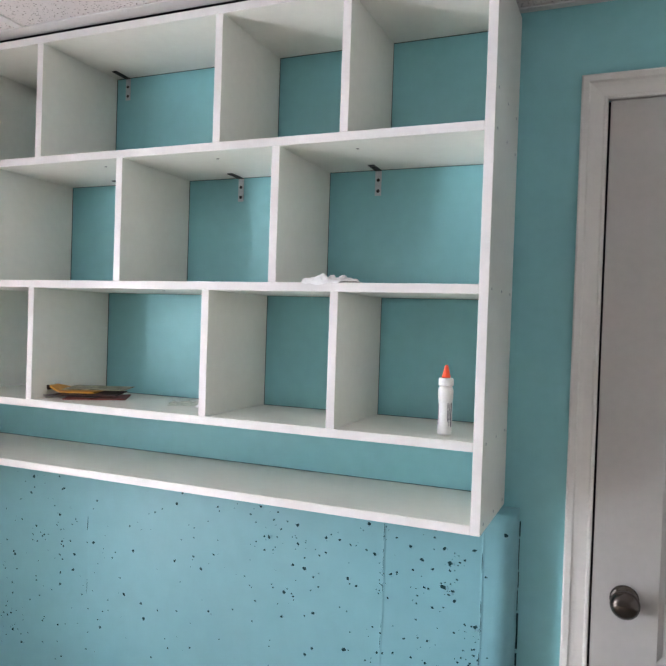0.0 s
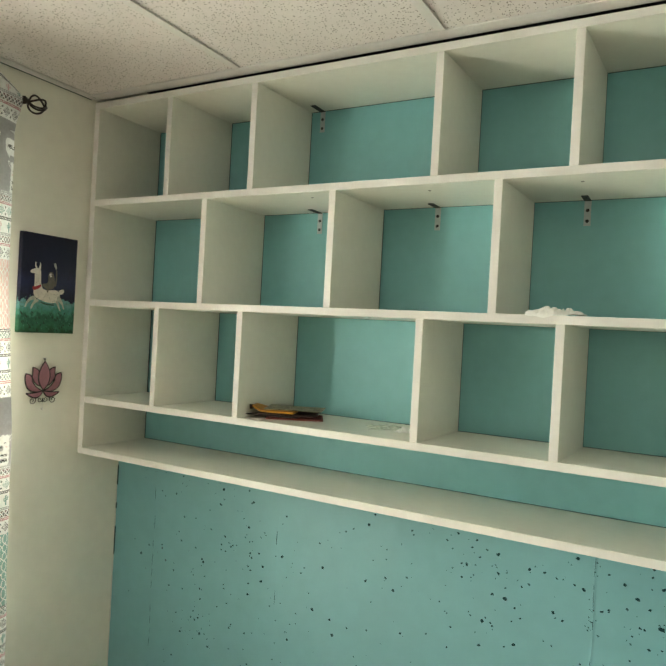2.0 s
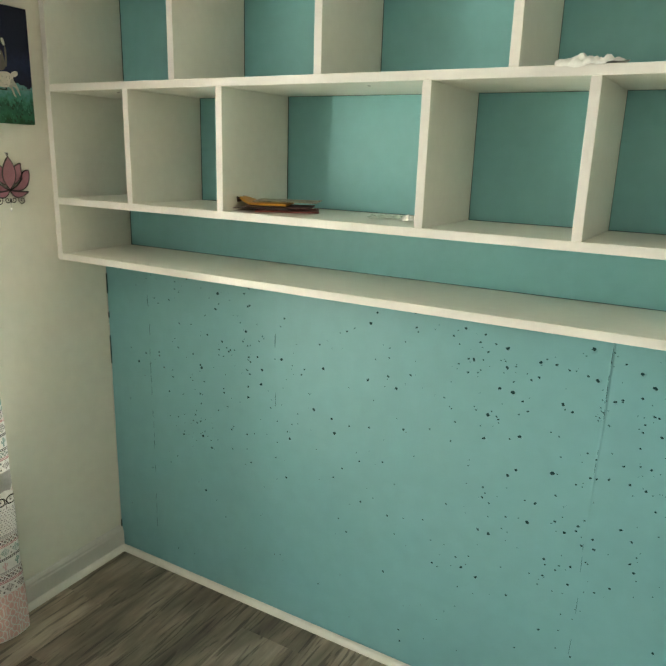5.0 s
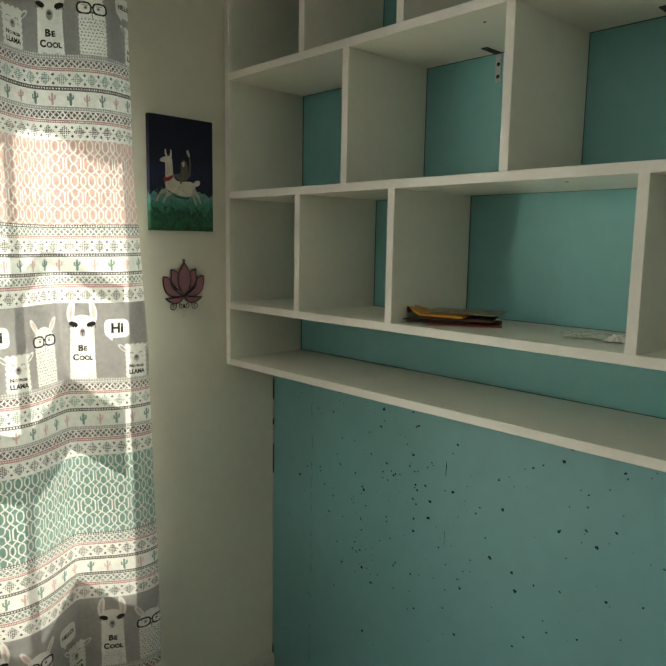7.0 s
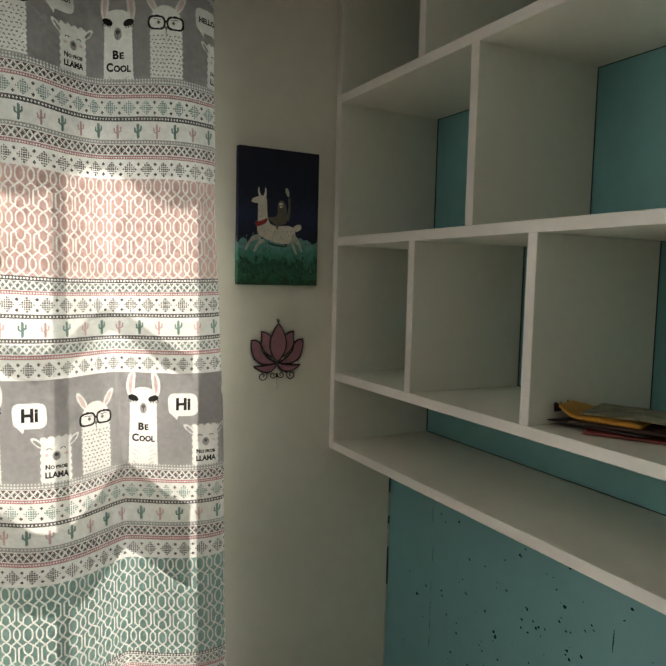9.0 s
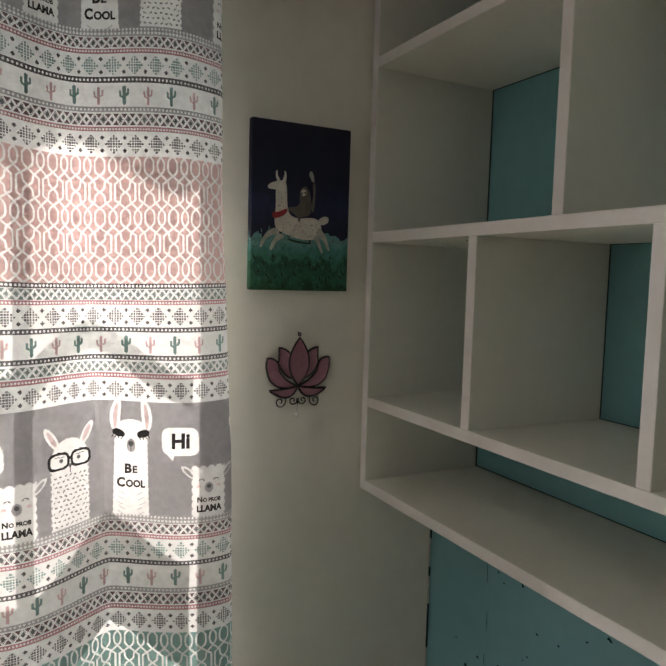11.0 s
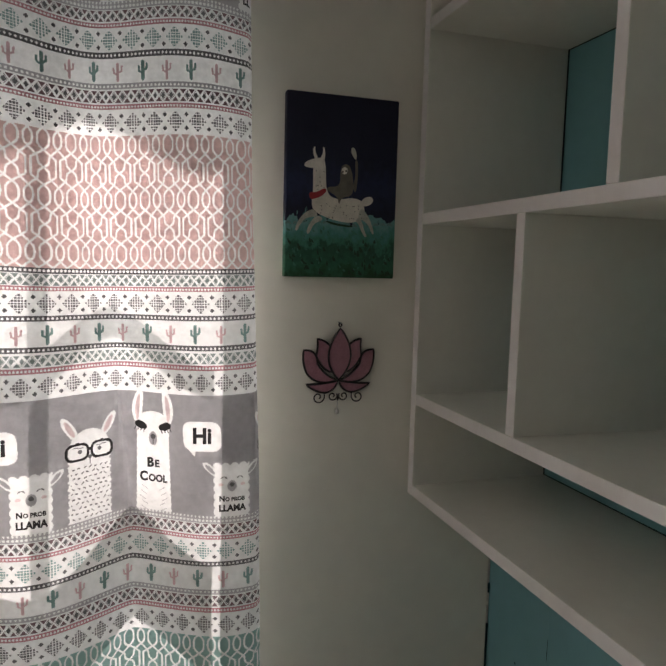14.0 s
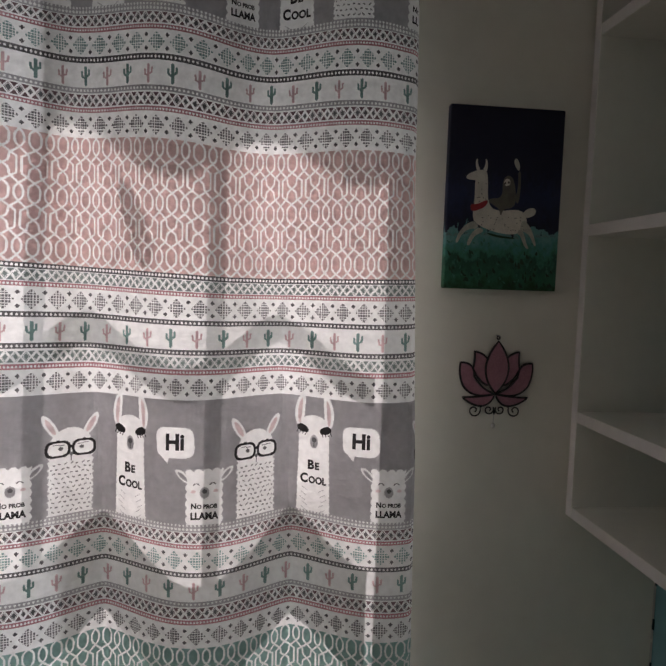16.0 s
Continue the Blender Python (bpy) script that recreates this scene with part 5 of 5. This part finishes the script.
def sheet(name, cx, cy, z, lx, ly, thick, turn, material, label, puff=0.0, curl=0.0, seed=0):
    """A soft paper thing with waves, a puffed middle and curling ends."""
    t = thing(name, (cx, cy, z), label, name.split("_")[-1], "papers on the shelf")
    bm = bmesh.new()
    n, m = 22, 14
    c, s = math.cos(turn), math.sin(turn)
    layers = []
    for top in (0, 1):
        g = []
        for i in range(n + 1):
            for j in range(m + 1):
                a, b = i / n * 2 - 1, j / m * 2 - 1
                w = noise.noise(Vector((a * 2 + seed, b * 2, seed))) * 0.0024 + noise.noise(Vector((a * 6 + seed, b * 5, seed))) * 0.0020
                h = max(0.0, (puff * (1 - a ** 4) * (1 - b ** 4) + w * 0.6) if top else 0.0) + curl * max(0.0, -a - 0.55) ** 1.5 + 0.0012 * (1 + noise.noise(Vector((a * 1.5, b * 1.5, seed + 7))))
                x, y = a * lx / 2, b * ly / 2
                g.append(bm.verts.new((cx + c * x - s * y, cy + s * x + c * y, z + h + (thick if top else 0))))
        layers.append(g)
    at = lambda g, i, j: g[i * (m + 1) + j]
    for i in range(n):
        for j in range(m):
            for g in layers:
                bm.faces.new((at(g, i, j), at(g, i + 1, j), at(g, i + 1, j + 1), at(g, i, j + 1)))
    rim = [(i, 0) for i in range(n)] + [(n, j) for j in range(m)] + [(i, m) for i in range(n, 0, -1)] + [(0, j) for j in range(m, 0, -1)]
    for p, q in zip(rim, rim[1:] + rim[:1]):
        bm.faces.new((at(layers[0], *p), at(layers[0], *q), at(layers[1], *q), at(layers[1], *p)))
    part("paper", bm, material, t, smooth=True)
    return t


sheet("red_magazine", EX + 0.035, EY + 0.005, EZ, 0.165, 0.120, 0.0022, 0.55, M_redpaper, "red paper booklet at the bottom of a stack", 0, 0.0, 1)
sheet("grey_booklet", EX - 0.022, EY - 0.016, EZ + 0.0056, 0.165, 0.105, 0.0018, 0.25, M_grey, "dark grey booklet within a stack", 0, 0.0, 3)
sheet("brown_envelope", EX + 0.018, EY + 0.000, EZ + 0.0104, 0.170, 0.110, 0.0028, 0.46, M_kraft, "dark brown paper envelope within a stack", 0.001, 0.0, 2)
padded = sheet("padded_envelope", EX - 0.018, EY - 0.012, EZ + 0.0150, 0.122, 0.104, 0.0048, 0.36, M_manila, "yellow padded envelope with a torn open end", 0.002, 0.05, 4)
bm = bmesh.new()
lip_rng = random.Random(21)
torn = []
for i in range(15):
    b_ = i / 14 * 2 - 1
    x, y = -0.066 + lip_rng.uniform(-0.004, 0.003), b_ * 0.050
    c_, s_ = math.cos(0.36), math.sin(0.36)
    foot = Vector((EX - 0.018 + c_ * x - s_ * y, EY - 0.012 + s_ * x + c_ * y, EZ + 0.023))
    top = foot + Vector((-0.004 + lip_rng.uniform(-0.003, 0.004), 0, 0.010 + lip_rng.uniform(-0.005, 0.006)))
    torn.append([bm.verts.new(foot), bm.verts.new(top), bm.verts.new(top + Vector((0.0015, 0, 0))), bm.verts.new(foot + Vector((0.0015, 0, 0)))])
for p, q in zip(torn, torn[1:]):
    for k in range(4):
        bm.faces.new((p[k], p[(k + 1) % 4], q[(k + 1) % 4], q[k]))
part("torn_flap", bm, [M_kraft], padded, "dark ragged torn flap")
sheet("printed_booklet", EX + 0.026, EY + 0.020, EZ + 0.0238, 0.168, 0.112, 0.0014, 0.40, M_cover, "olive printed booklet on top of a stack", 0.000, 0.0, 5)


def crumple(name, cx, cy, z, lx, ly, h, material, label, category, drop=0.0, seed=0, turn=0.0):
    """A crumpled sheet that lies and, where it passes the edge, hangs down."""
    bm = bmesh.new()
    n, m = 60, 34
    c, s = math.cos(turn), math.sin(turn)
    g = []
    for i in range(n + 1):
        row = []
        for j in range(m + 1):
            a, b = i / n * 2 - 1, j / m * 2 - 1
            rough_edge = 1 + 0.22 * noise.noise(Vector((a * 2.2 + seed, b * 2.2, seed)))
            x, y = a * lx / 2 * rough_edge, b * ly / 2 * rough_edge
            p = Vector((a * 3 + seed, b * 2.4, 0.3 * seed))
            q = 0.25 + abs(noise.noise(p * 0.8)) * 1.3 + 0.4 * abs(noise.noise(p * 1.9)) + 0.10 * abs(noise.noise(p * 4))
            zz = z + h * q * (1.02 - 0.75 * max(abs(a), abs(b)) ** 3) + 0.0008
            xw, yw = cx + c * x - s * y, cy + s * x + c * y
            if yw < FRONT - 0.003 and drop:
                over = FRONT - 0.003 - yw
                zz = z - min(over, drop) * 1.0 + 0.25 * (zz - z)
                yw = FRONT - 0.003 - 0.15 * over - 0.002 * q
            row.append(bm.verts.new((xw, yw, zz)))
        g.append(row)
    for i in range(n):
        for j in range(m):
            bm.faces.new((g[i][j], g[i + 1][j], g[i + 1][j + 1], g[i][j + 1]))
    bm.verts.ensure_lookup_table()
    ob = link(name, bm, material, True)
    return tagged(ob, label, category)


M_tissue = mat("white_tissue", (0.84, 0.83, 0.82), 0.9, 0.05, 60, 0.3, 300)
crumple("tissue", -0.612, 1.415, ZBB + T, 0.118, 0.080, 0.019, M_tissue, "crumpled white tissue hanging over the shelf edge", "tissue", 0.022, 3, 0.1)
M_clear = mat("clear_plastic_film", (0.78, 0.80, 0.70), 0.2, 0.05, 60, 0.2, 200)
M_clear.node_tree.nodes["Principled BSDF"].inputs["Transmission Weight"].default_value = 0.2
crumple("plastic_wrap", -1.075, 1.535, ZC + T, 0.10, 0.07, 0.008, M_clear, "small piece of clear crumpled plastic wrap", "wrap", 0, 9, 0.6)
crumple("tissue_scrap", -1.005, 1.500, ZC + T, 0.048, 0.035, 0.013, M_tissue, "small white scrap of crumpled tissue", "tissue", 0, 14, 0.2)

# ---- floor planks, laid along the west wall ----
WIDE, LONG = 0.228, 1.52
rng = random.Random(8)
shared = {}
x = WEST - 0.03
col = 0
while x < EAST:
    xa, xb = max(x, WEST), min(x + WIDE, EAST)
    y = SOUTH - rng.uniform(0.1, 1.1)
    if col == 3:
        y = 1.46 - 3 * LONG
    elif col < 5:
        y = 1.30 - 0.27 * col - 3 * LONG
    while y < NORTH:
        ya, yb = max(y, SOUTH), min(y + LONG, NORTH)
        if yb - ya > 0.03:
            key = (round(xb - xa, 3), round(yb - ya, 3))
            if key not in shared:
                bm = cuboid(-key[0] / 2 + 0.0006, key[0] / 2 - 0.0006, -key[1] / 2 + 0.0006, key[1] / 2 - 0.0006, -0.006, 0.0, bevel=0.0)
                me = bpy.data.meshes.new("plank")
                bm.to_mesh(me)
                bm.free()
                me.materials.append(M_plank)
                shared[key] = me
            ob = new("plank", shared[key])
            ob.location = ((xa + xb) / 2, (ya + yb) / 2, 0)
            ob.parent = floor
        y += LONG
    x += WIDE
    col += 1
